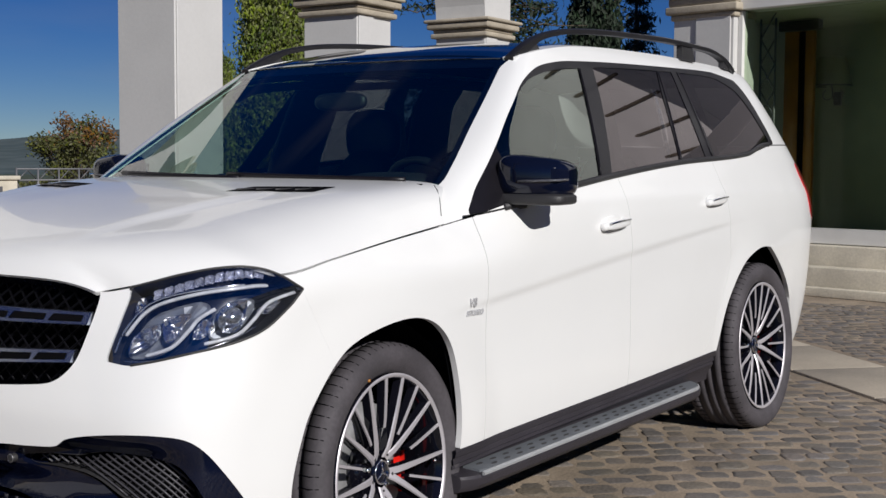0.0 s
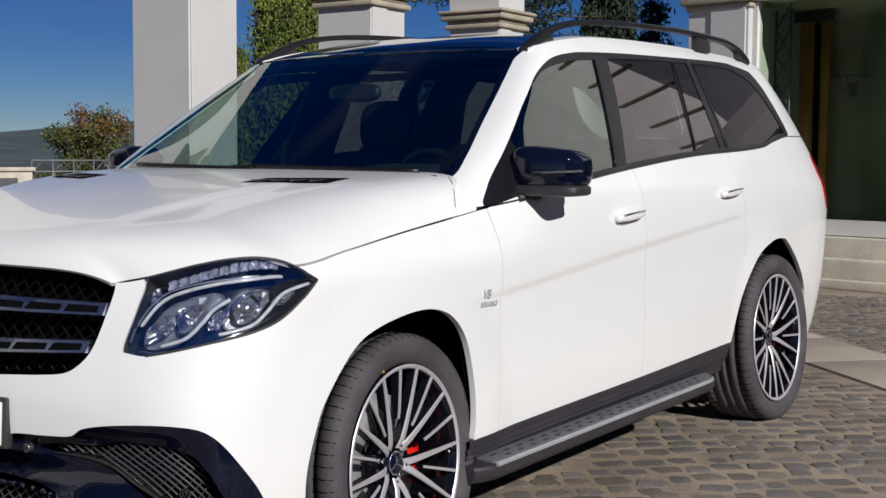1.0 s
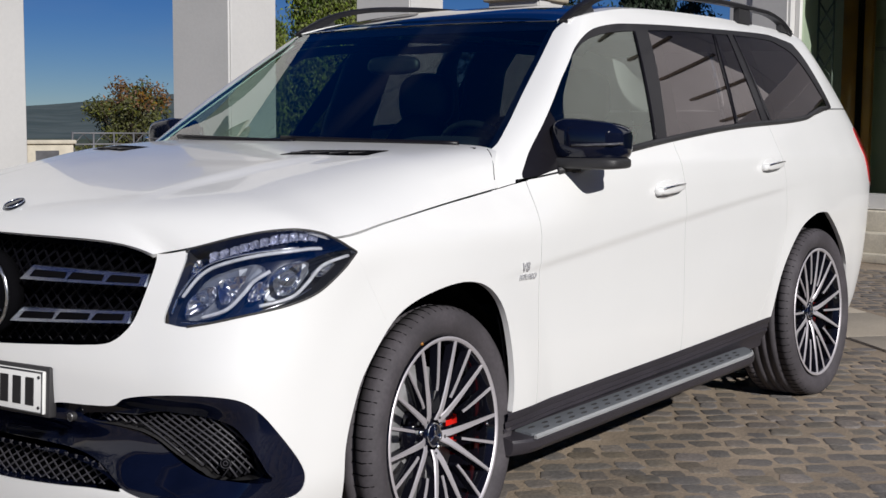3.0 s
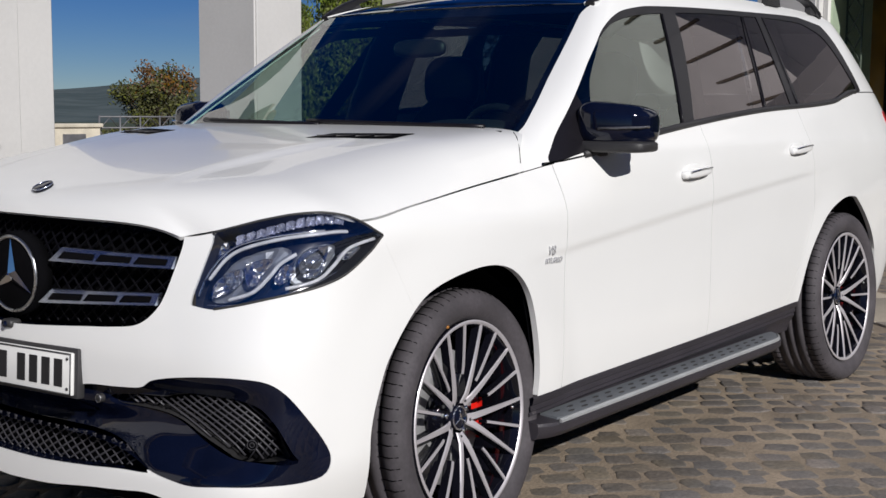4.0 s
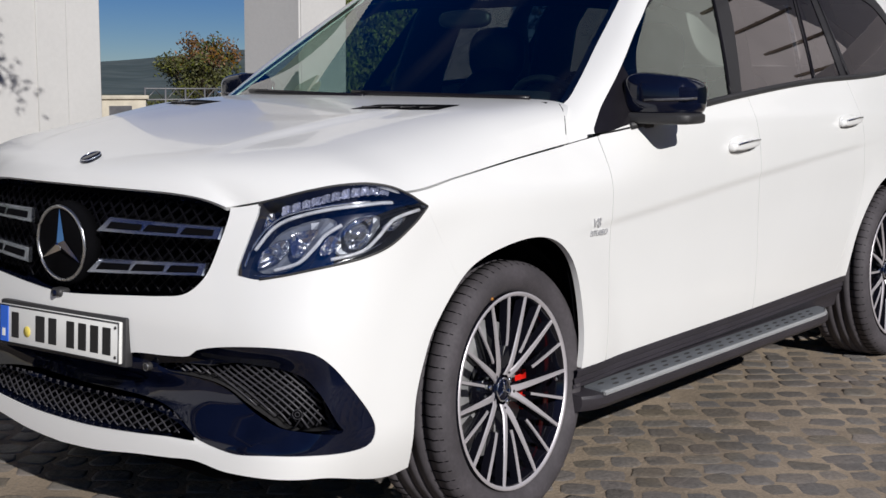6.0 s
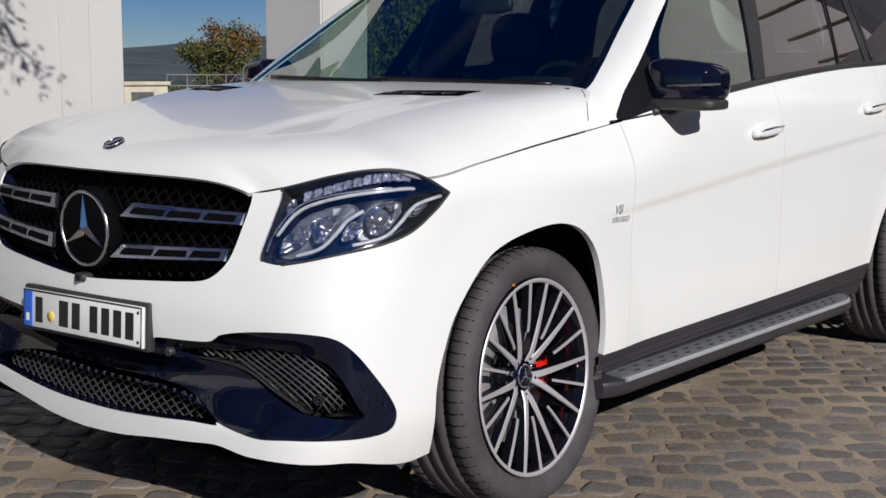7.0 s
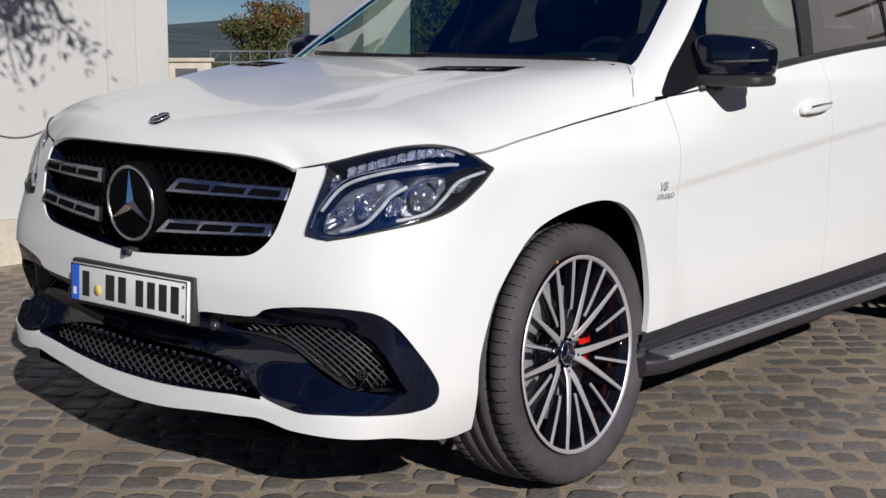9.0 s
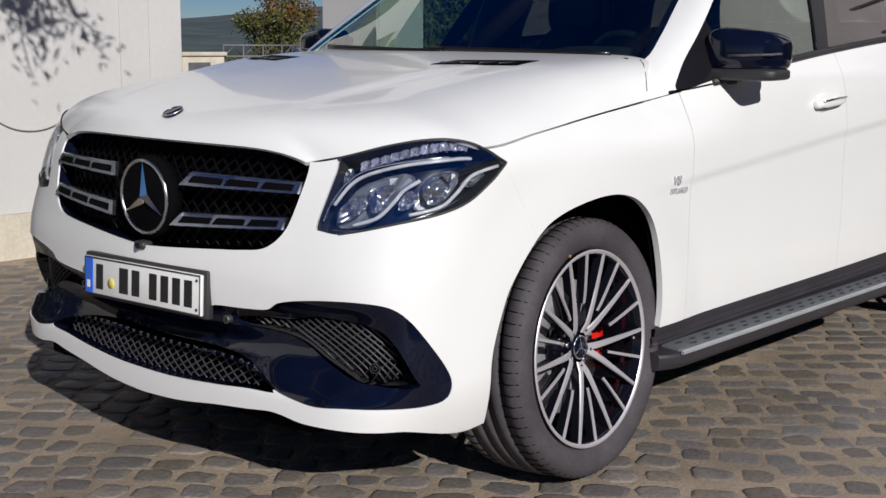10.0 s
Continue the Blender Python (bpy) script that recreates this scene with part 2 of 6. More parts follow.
nose = curve((0.15, -0.80), (0.22, -0.845), (0.33, -0.852), (0.42, -0.83), (0.52, -0.838), (0.62, -0.842), (0.72, -0.835), (0.82, -0.820), (0.90, -0.800),
             (0.96, -0.772), (1.02, -0.73), (1.15, -0.60))
bow = curve((0.2, 0.11), (0.45, 0.12), (0.65, 0.14), (0.80, 0.18), (0.95, 0.20), (1.2, 0.22))
shoulder = curve((-0.3, 0.80), (0.3, 0.838), (1.57, 0.946), (2.4, 1.01), (3.4, 1.07))


UPPER = np.polyfit([1.14, 1.22, 1.32, 1.50, 1.64, 1.70, 1.74], [0.966, 0.930, 0.886, 0.800, 0.728, 0.692, 0.668], 2)


def half_width(x, z):
    """The flank's distance from the middle plane."""
    even = step(1.12, 1.22, z) * step(1.77, 1.71, z)
    w = flank(z) * (1 - even) + np.polyval(UPPER, z) * even + plan(x)
    low = shoulder(x) - z
    w = w - 0.006 * step(0, 0.03, low) * step(0.46, 0.12, low) * step(0.2, 0.6, x) * step(3.0, 2.4, x)
    w = w - 0.085 * step(0.90, 1.14, z) ** 1.5 * step(0.85, 0.25, x)
    for cx, cz, r in (ARCH_F, ARCH_R):
        q = np.hypot(x - cx, z - cz)
        w = w + 0.010 * step(r + 0.17, r - 0.02, q) * step(1.1, 0.85, z)
    return w


def around_nose(theta, z):
    """The skin from the nose's middle (theta 0) round the corner to the front door's edge (theta 90 degrees, to the car's left)."""
    px = 0.50
    s, c = np.sin(np.abs(theta)), np.cos(theta)
    s = np.maximum(s, 1e-4)
    n, b = nose(z), bow(z)
    # nose: px - r c = n + b (r s)^2
    qa, qb, qc = b * s * s, c, -(px - n)
    front = np.where(qa < 1e-6, -qc / np.maximum(c, 1e-6), (-qb + np.sqrt(qb * qb - 4 * qa * qc)) / (2 * np.maximum(qa, 1e-9)))
    r = np.full(np.shape(s + z), 1.0)
    for _ in range(12):
        x = np.maximum(px - r * c, -1.0)
        r = 0.5 * r + 0.5 * half_width(x, z) / s
    p = 14.0
    r = (front**-p + np.minimum(r, 50)**-p) ** (-1 / p)
    return np.stack([px - r * c, -np.sign(theta) * r * s, z + 0 * r], -1)


def along_flank(u, z):
    """The skin of the left flank: u is x up to 3.2, then runs on round the tail, to 4.2 at its middle."""
    x = np.minimum(u, 3.2)
    a = np.clip(u - 3.2, 0, 1) * np.pi / 2
    e = 2 / 7.0
    xx = x + (rear_end(z) - 3.2) * np.where(a > 0, np.sin(a), 0) ** e
    xx = np.where(u <= 3.2, u + 0 * z, xx)
    yy = -half_width(np.minimum(xx, 4.3), z) * np.maximum(np.cos(a), 1e-6) ** e
    return np.stack([xx + 0 * z, yy, z + 0 * u], -1)


def screen_x(y, z):
    return 0.411 + (z - 1.226) * 1.57 + 0.16 * y * y


def greenhouse(theta, z):
    """Windscreen and front pillars: theta 0 is the screen's middle, 90 degrees the flank at x = 1.9."""
    px = 1.9
    s, c = np.maximum(np.sin(np.abs(theta)), 1e-4), np.cos(theta)
    qa, qb, qc = 0.16 * s * s, c, -(px - (0.411 + (z - 1.226) * 1.57))
    front = np.where(qa < 1e-6, -qc / np.maximum(c, 1e-6), (-qb + np.sqrt(qb * qb - 4 * qa * qc)) / (2 * np.maximum(qa, 1e-9)))
    r = np.full(np.shape(s + z), 1.0)
    for _ in range(12):
        x = np.maximum(px - r * c, 0.2)
        r = 0.5 * r + 0.5 * half_width(x, z) / s
    p = 30.0
    r = (front**-p + np.minimum(r, 50)**-p) ** (-1 / p)
    return np.stack([px - r * c, -np.sign(theta) * r * s, z + 0 * r], -1)


belt = curve((0.3, 1.098), (0.5, 1.113), (1.0, 1.178), (1.53, 1.232), (2.2, 1.284), (3.14, 1.332), (3.5, 1.385), (4.3, 1.40))
drip = curve((0.9, 1.60), (1.15, 1.668), (1.4, 1.718), (1.7, 1.755), (2.2, 1.782), (2.8, 1.795), (3.3, 1.795), (3.6, 1.782), (3.9, 1.745))
crown = curve((0.9, 1.60), (1.08, 1.668), (1.25, 1.728), (1.5, 1.776), (1.9, 1.810), (2.5, 1.826), (3.1, 1.828), (3.5, 1.815), (3.9, 1.765))
hood_mid = curve((-0.80, 0.950), (-0.785, 0.980), (-0.76, 1.016), (-0.717, 1.046), (-0.6, 1.087), (-0.4, 1.130), (-0.1, 1.178), (0.1, 1.203), (0.35, 1.222), (0.6, 1.232))
hood_edge_y = curve((-0.80, 0.56), (-0.705, 0.590), (-0.679, 0.666), (-0.605, 0.788), (-0.513, 0.876), (-0.42, 0.930), (-0.22, 0.936), (0.05, 0.924), (0.34, 0.908), (0.62, 0.915))
hood_edge_z = curve((-0.80, 0.940), (-0.705, 0.950), (-0.679, 0.966), (-0.605, 1.002), (-0.513, 1.017), (-0.42, 0.992), (-0.22, 1.019), (0.05, 1.054), (0.34, 1.087), (0.62, 1.128))


def hood_skin(v, s):
    """v from -1 (left) to 1 across, s from 0 at the nose to 1 at the windscreen."""
    x0 = -0.785 + 0.065 * v * v
    x1 = 0.41 + 0.11 * v * v - 0.15 * step(0.88, 1.0, np.abs(v))
    x = x0 + (x1 - x0) * s
    ye, ze, zc = hood_edge_y(x), hood_edge_z(x), hood_mid(x - 0.065 * v * v)
    a = np.abs(v)
    z = zc - (np.maximum(zc - ze, 0)) * (0.08 * a**2 + 0.92 * a ** (8 + 9 * step(-0.3, 0.4, x)))
    ridge = 0.40 + 0.22 * (x + 0.7) / 1.3
    z = z + 0.010 * (step(ridge + 0.040, ridge - 0.030, np.abs(v * ye)) - 0.5) * step(-0.72, -0.35, x) * step(0.14, -0.20, x) * step(1.0, 0.85, a)
    return np.stack([x, v * ye, z], -1)


def grid(fn, us, vs, flip=False):
    u, v = np.meshgrid(us, vs, indexing="ij")
    pts = fn(u, v).reshape(-1, 3)
    n, m = len(us), len(vs)
    i = (np.arange(n - 1)[:, None] * m + np.arange(m - 1)).ravel()
    a, b, c, d = i, i + m, i + m + 1, i + 1
    tris = np.concatenate([np.stack([a, b, c], 1), np.stack([a, c, d], 1)])
    return pts, tris[:, ::-1] if flip else tris


def outline(pts, n=12, closed=True):
    """A smooth closed curve through control points (Catmull-Rom)."""
    p = np.array(pts, float)
    out = []
    k = len(p)
    for i in range(k if closed else k - 1):
        a, b, c, d = (p[(i + j) % k] if closed else p[min(max(i + j, 0), k - 1)] for j in (-1, 0, 1, 2))
        for t in np.arange(n) / n:
            out.append(0.5 * (2 * b + (c - a) * t + (2 * a - 5 * b + 4 * c - d) * t * t + (3 * b - a - 3 * c + d) * t**3))
    if not closed:
        out.append(p[-1])
    return np.array(out)


def inside(q, poly):
    """Signed distance of the 2D points q to a closed polygon: minus inside."""
    a, b = poly, np.roll(poly, -1, 0)
    out = np.empty(len(q))
    for k in range(0, len(q), 4000):
        g = q[k:k + 4000, None]
        ab = b - a
        t = np.clip(((g - a) * ab).sum(-1) / np.maximum((ab * ab).sum(-1), 1e-12), 0, 1)
        dist = np.sqrt((((g - a) - t[..., None] * ab) ** 2).sum(-1)).min(1)
        up = (a[:, 1] > g[..., 1]) != (b[:, 1] > g[..., 1])
        cross = (b[:, 0] - a[:, 0]) * (g[..., 1] - a[:, 1]) / np.where(np.abs(ab[:, 1]) < 1e-12, 1e-12, ab[:, 1]) + a[:, 0]
        odd = (up & (g[..., 0] < cross)).sum(1) % 2 == 1
        out[k:k + 4000] = np.where(odd, -dist, dist)
    return out


def split(skin, phi):
    """Cuts a skin (points, triangles) along phi = 0: the part with phi < 0, and the rest."""
    pts, tris = skin
    phi = np.where(np.abs(phi) < 1e-7, 1e-7, phi)
    neg = phi < 0
    e = np.sort(np.concatenate([tris[:, [0, 1]], tris[:, [1, 2]], tris[:, [2, 0]]]), 1)
    e = e[neg[e[:, 0]] != neg[e[:, 1]]]
    e = np.unique(e, axis=0) if len(e) else e.reshape(0, 2)
    t = phi[e[:, 0]] / (phi[e[:, 0]] - phi[e[:, 1]])
    allp = np.concatenate([pts, pts[e[:, 0]] + t[:, None] * (pts[e[:, 1]] - pts[e[:, 0]])])
    at = {(int(i), int(j)): len(pts) + k for k, (i, j) in enumerate(e)}
    count = neg[tris].sum(1)
    ins, outs = [tris[count == 3]], [tris[count == 0]]
    for want, one, two in ((1, ins, outs), (2, outs, ins)):
        for tri in tris[count == want]:
            k = int(np.argmax(neg[tri] == (want == 1)))
            a, b, c = (int(tri[(k + j) % 3]) for j in range(3))
            ab, ac = at[min(a, b), max(a, b)], at[min(a, c), max(a, c)]
            one.append(np.array([[a, ab, ac]]))
            two.append(np.array([[ab, b, c], [ab, c, ac]]))
    return (allp, np.concatenate(ins)), (allp, np.concatenate(outs))


def mirrored(skin):
    return skin[0] * np.array([1, -1, 1]), skin[1][:, ::-1]

# ---- mesh helpers ----


def mesh_from(name, pts, faces, mats, smooth=True, index=None):
    me = bpy.data.meshes.new(name)
    me.from_pydata([tuple(map(float, p)) for p in pts], [], [tuple(map(int, f)) for f in faces])
    for mm in mats if isinstance(mats, (list, tuple)) else [mats]:
        me.materials.append(mm)
    if index is not None:
        me.polygons.foreach_set("material_index", np.asarray(index, np.int32))
    if smooth:
        me.polygons.foreach_set("use_smooth", np.ones(len(me.polygons), bool))
    me.update()
    return me


def part(name, bm, mat, parent=None, label="", at=None, smooth=True, sharp=None):
    """Links a bmesh, a skin or a mesh as one object under a thing or a part."""
    if isinstance(bm, bmesh.types.BMesh):
        me = bpy.data.meshes.new(name)
        bm.normal_update()
        bm.to_mesh(me)
        bm.free()
        me.materials.append(mat)
        if smooth:
            me.polygons.foreach_set("use_smooth", np.ones(len(me.polygons), bool))
            sharp = sharp or 40
    elif isinstance(bm, tuple):
        pts, faces = bm
        if isinstance(faces, np.ndarray):
            used = np.unique(faces)
            back_to = np.zeros(len(pts), int)
            back_to[used] = np.arange(len(used))
            pts, faces = np.asarray(pts)[used], back_to[faces]
        me = mesh_from(name, pts, faces, mat, smooth)
    else:
        me = bm
    if sharp is not None and smooth:
        me.set_sharp_from_angle(angle=radians(sharp))
    ob = new(name, me)
    if at is not None:
        ob.matrix_basis = at
    if parent is not None:
        ob.parent = parent
    if label:
        ob["label"] = label
    return ob


def thing(name, label, category, at=None, group="", kind=""):
    ob = new(name)
    ob.empty_display_size = 0.1
    if at is not None:
        ob.matrix_basis = at
    return tagged(ob, label, category, group, kind)


def block(x0, x1, y0, y1, z0, z1, bevel=0.01, seg=2):
    bm = bmesh.new()
    bmesh.ops.create_cube(bm, size=1, matrix=Matrix.LocRotScale(((x0 + x1) / 2, (y0 + y1) / 2, (z0 + z1) / 2), None, (x1 - x0, y1 - y0, z1 - z0)))
    if bevel:
        bmesh.ops.bevel(bm, geom=list(bm.edges), offset=bevel, segments=seg, affect="EDGES", profile=0.5)
    return bm


def lathe(profile, n=48, axis="y", start=0.0, sweep=2 * math.pi, centre=(0, 0, 0)):
    """Turns (along, radius) pairs about an axis."""
    closed = sweep > 6.28
    k = n if closed else n + 1
    pr = np.array(profile, float)
    ang = start + sweep * np.arange(k) / n
    c, s = np.cos(ang)[:, None], np.sin(ang)[:, None]
    al, ra = pr[:, 0][None] + 0 * c, pr[:, 1][None]
    xyz = {"y": (ra * c, al, ra * s), "x": (al, ra * c, ra * s), "z": (ra * c, ra * s, al)}[axis]
    pts = np.stack(xyz, -1).reshape(-1, 3) + np.array(centre)
    m = len(pr)
    faces = []
    for i in range(n):
        j = (i + 1) % k
        for q in range(m - 1):
            faces.append((i * m + q, i * m + q + 1, j * m + q + 1, j * m + q))
    return pts, faces


def tube(path, radius, n=8, closed=False, flat=1.0):
    """A round bar along points; radius may be a list. flat squeezes it upright."""
    p = np.array(path, float)
    k = len(p)
    r = np.broadcast_to(np.asarray(radius, float), (k,))
    t = np.gradient(p, axis=0)
    if closed:
        t = np.roll(p, -1, 0) - np.roll(p, 1, 0)
    t /= np.maximum(np.linalg.norm(t, axis=1), 1e-9)[:, None]
    up = np.where(np.abs(t[:, 2:3]) > 0.9, np.array([[1.0, 0, 0]]), np.array([[0, 0, 1.0]]))
    a = np.cross(t, up)
    a /= np.maximum(np.linalg.norm(a, axis=1), 1e-9)[:, None]
    b = np.cross(a, t)
    ang = 2 * np.pi * np.arange(n) / n
    pts = (p[:, None] + r[:, None, None] * (np.cos(ang)[None, :, None] * a[:, None] + flat * np.sin(ang)[None, :, None] * b[:, None])).reshape(-1, 3)
    faces = []
    for i in range(k if closed else k - 1):
        j = (i + 1) % k
        for q in range(n):
            faces.append((i * n + q, i * n + (q + 1) % n, j * n + (q + 1) % n, j * n + q))
    if not closed:
        faces += [tuple(range(n))[::-1], tuple((k - 1) * n + q for q in range(n))]
    return pts, faces


def joined(*pieces):
    pts, faces, base = [], [], 0
    for p, f in pieces:
        pts.append(np.asarray(p, float))
        faces += [tuple(int(i) + base for i in g) for g in f]
        base += len(p)
    return np.concatenate(pts), faces


def leaves(spots, size, rng, long=2.2, up=None):
    """Small bent leaves at the given spots, turned every way, as one skin."""
    n = len(spots)
    d = rng.normal(size=(n, 3))
    if up is not None:
        d = d * 0.45 + np.asarray(up)
    d /= np.linalg.norm(d, axis=1)[:, None]
    e = np.cross(d, rng.normal(size=(n, 3)))
    e /= np.maximum(np.linalg.norm(e, axis=1), 1e-6)[:, None]
    s = (size * rng.uniform(0.6, 1.3, n))[:, None]
    f = np.cross(d, e)
    pts = np.stack([spots - d * s * long / 2, spots + e * s / 2 + f * s * 0.12, spots + d * s * long / 2, spots - e * s / 2 + f * s * 0.12], 1).reshape(-1, 3)
    i = 4 * np.arange(n)[:, None]
    return pts, np.concatenate([i + [0, 1, 2], i + [0, 2, 3]])


# ---- ground ----
def ground_sheet():
    line = np.concatenate([-np.geomspace(4500, 30, 14), np.linspace(-26, 26, 27), np.geomspace(30, 4500, 14)])
    gx, gy = np.meshgrid(line, line, indexing="ij")
    r = np.hypot(gx - 4, gy)
    fall = np.clip((r - 34) / 60, 0, 1)
    z = -0.0125 - 5.0 * fall * fall * (3 - 2 * fall)
    n = len(line)
    i = (np.arange(n - 1)[:, None] * n + np.arange(n - 1)).ravel()
    faces = np.stack([i, i + n, i + n + 1, i + 1], 1)
    pts = np.stack([gx, gy, z], -1).reshape(-1, 3)
    far = np.hypot(*(pts[faces].mean(1)[:, :2] - [4, 0]).T) > 30
    return mesh_from("ground", pts, faces, [M["sand"], M["land"]], False, far.astype(int))


ground = tagged(new("ground", ground_sheet()), "sandy courtyard ground under the cobbles, falling away to fields", "ground", kind="structure")


def hills():
    az = np.radians(np.linspace(-20, 110, 260))
    r = np.array([700, 1000, 1300, 1600, 1750, 2200])
    lift = np.array([0.0, 0.25, 0.62, 1.0, 0.98, 0.5])
    top = np.array([24 + 7 * noise.noise((a * 5, 3.1, 0)) + 4 * noise.noise((a * 17, 1.7, 0)) + 1.6 * noise.noise((a * 60, 0.3, 0)) for a in az])
    top = top * 0.35 + 17 + 21 * step(33, 44, np.degrees(az))
    pts = np.stack([-2.8 + np.sin(az)[:, None] * r, -3 + np.cos(az)[:, None] * r, -5.5 + (top[:, None] + 5) * lift], -1)
    pts[..., 2] += np.array([[3 * noise.noise((a * 30, q * 0.01, 5)) for q in r] for a in az]) * (lift > 0) * (lift < 1)
    m = len(r)
    i = (np.arange(len(az) - 1)[:, None] * m + np.arange(m - 1)).ravel()
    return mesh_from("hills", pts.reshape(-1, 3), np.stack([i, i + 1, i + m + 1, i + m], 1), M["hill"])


tagged(new("hills", hills()), "long wooded hill ridge on the horizon, distance haze in its blue-green colour", "hills", kind="structure")

# ---- arcade and wall beyond the car ----
ARCADE_Y, PIER_W, PIER_D = 3.60, 0.50, 0.60


def pier(x, name, label):
    """A square rendered pier with a moulded capital, whose near corner stands at (x, ARCADE_Y)."""
    ob = thing(name, label, "pillar", Matrix.Translation((x, ARCADE_Y, 0)), group="arcade pillars")
    part("shaft", block(0, PIER_W, 0, PIER_D, 0.0, 2.60, 0.006, 1), M["stucco"], ob)
    part("base_stone", block(-0.02, PIER_W + 0.02, -0.02, PIER_D + 0.02, -0.014, 0.26, 0.01, 1), M["step_stone"], ob, "pale stone base course")
    part("pilaster_strip", block(0.012, 0.225, -0.014, -0.002, 0.262, 2.583, 0.005, 1), M["stucco"], ob)
    for z0, z1, g in ((2.585, 2.635, 0.045), (2.639, 2.672, 0.025), (2.676, 2.735, 0.075), (2.739, 2.775, 0.10)):
        part("moulding", block(-g, PIER_W + g, -g, PIER_D + g, z0, z1, min(0.016, (z1 - z0) * 0.45), 3), M["stone"], ob, "weathered stone capital moulding")
    return ob


for px in (3.62, 5.79, 7.92):
    pier(px, "arcade_pillar", "square white stucco pillar with a stone capital, on cobbles")


def arch_wall():
    """The wall over the piers, with round arches between them."""
    xs = (1.45, 3.62, 5.79, 7.92)
    bm = bmesh.new()
    pts = [(1.45, 2.779)]
    for a, b in zip(xs, xs[1:]):
        x0, x1 = a + PIER_W, b
        r = (x1 - x0) / 2
        pts += [(x0 + r - r * math.cos(k * math.pi / 20), 2.779 + r * math.sin(k * math.pi / 20)) for k in range(21)]
    pts += [(7.92 + PIER_W, 2.779), (7.92 + PIER_W, 3.85), (1.45, 3.85)]
    face = bm.faces.new([bm.verts.new((x, ARCADE_Y, z)) for x, z in pts])
    ext = bmesh.ops.extrude_face_region(bm, geom=[face])
    bmesh.ops.translate(bm, vec=(0, PIER_D, 0), verts=[v for v in ext["geom"] if isinstance(v, bmesh.types.BMVert)])
    bmesh.ops.recalc_face_normals(bm, faces=bm.faces)
    bmesh.ops.triangulate(bm, faces=bm.faces)
    return bm


tagged(part("wall_arcade", arch_wall(), M["stucco"], smooth=False), "white stucco arcade wall with round arches over pillars", "wall", kind="structure")
tagged(part("wall_north", block(-9, 1.893, ARCADE_Y, ARCADE_Y + 0.6, 0.0, 3.55, 0.008, 1), M["stucco"]), "plain white stucco wall with a dappled olive shadow", "wall", kind="structure")
tagged(part("trim", block(1.43, 1.64, ARCADE_Y - 0.014, ARCADE_Y - 0.002, 0.262, 3.54, 0.005, 1), M["stucco"]), "shallow white stucco pilaster strip on the wall", "trim", kind="structure")
tagged(part("baseboard", block(-9, 1.913, ARCADE_Y - 0.025, ARCADE_Y - 0.002, -0.014, 0.26, 0.006, 1), M["step_stone"]), "pale stone plinth along the white wall", "plinth", kind="structure")
cab = thing("wall_cable", "thin grey cable sagging along the white wall", "cable", Matrix.Translation((0.82, ARCADE_Y - 0.012, 0.92)))
part("cable", tube([(-0.42 + 0.64 * k / 24, 0, 0.30 * abs(k / 16 - 1) ** 2.2 - 0.19) for k in range(25)], 0.0035, 6), M["cable"], cab)

# tiled eave over arcade and wall
eave = thing("tiled_eave", "terracotta tile eave along the white wall", "roof", Matrix.Translation((-9, ARCADE_Y, 3.55)))
part("board", block(0, 10.95, -0.28, 0.9, 0.002, 0.05, 0.006, 1), M["stone"], eave)
tile = mesh_from("tile", *lathe([(-0.34, 0.075), (0.30, 0.088)], 8, "y", 0.0, math.pi), M["brick"])
for k in range(55):
    part("tile", tile, None, eave, at=Matrix.Translation((0.10 + 0.198 * k, 0.0, 0.052)))

# ---- glazed house front with steps ----
HOUSE = Matrix.Translation((10.0, 1.61, 0)) @ Matrix.Rotation(radians(-101), 4, "Z")
# in its own frame x runs along the front, y into the house


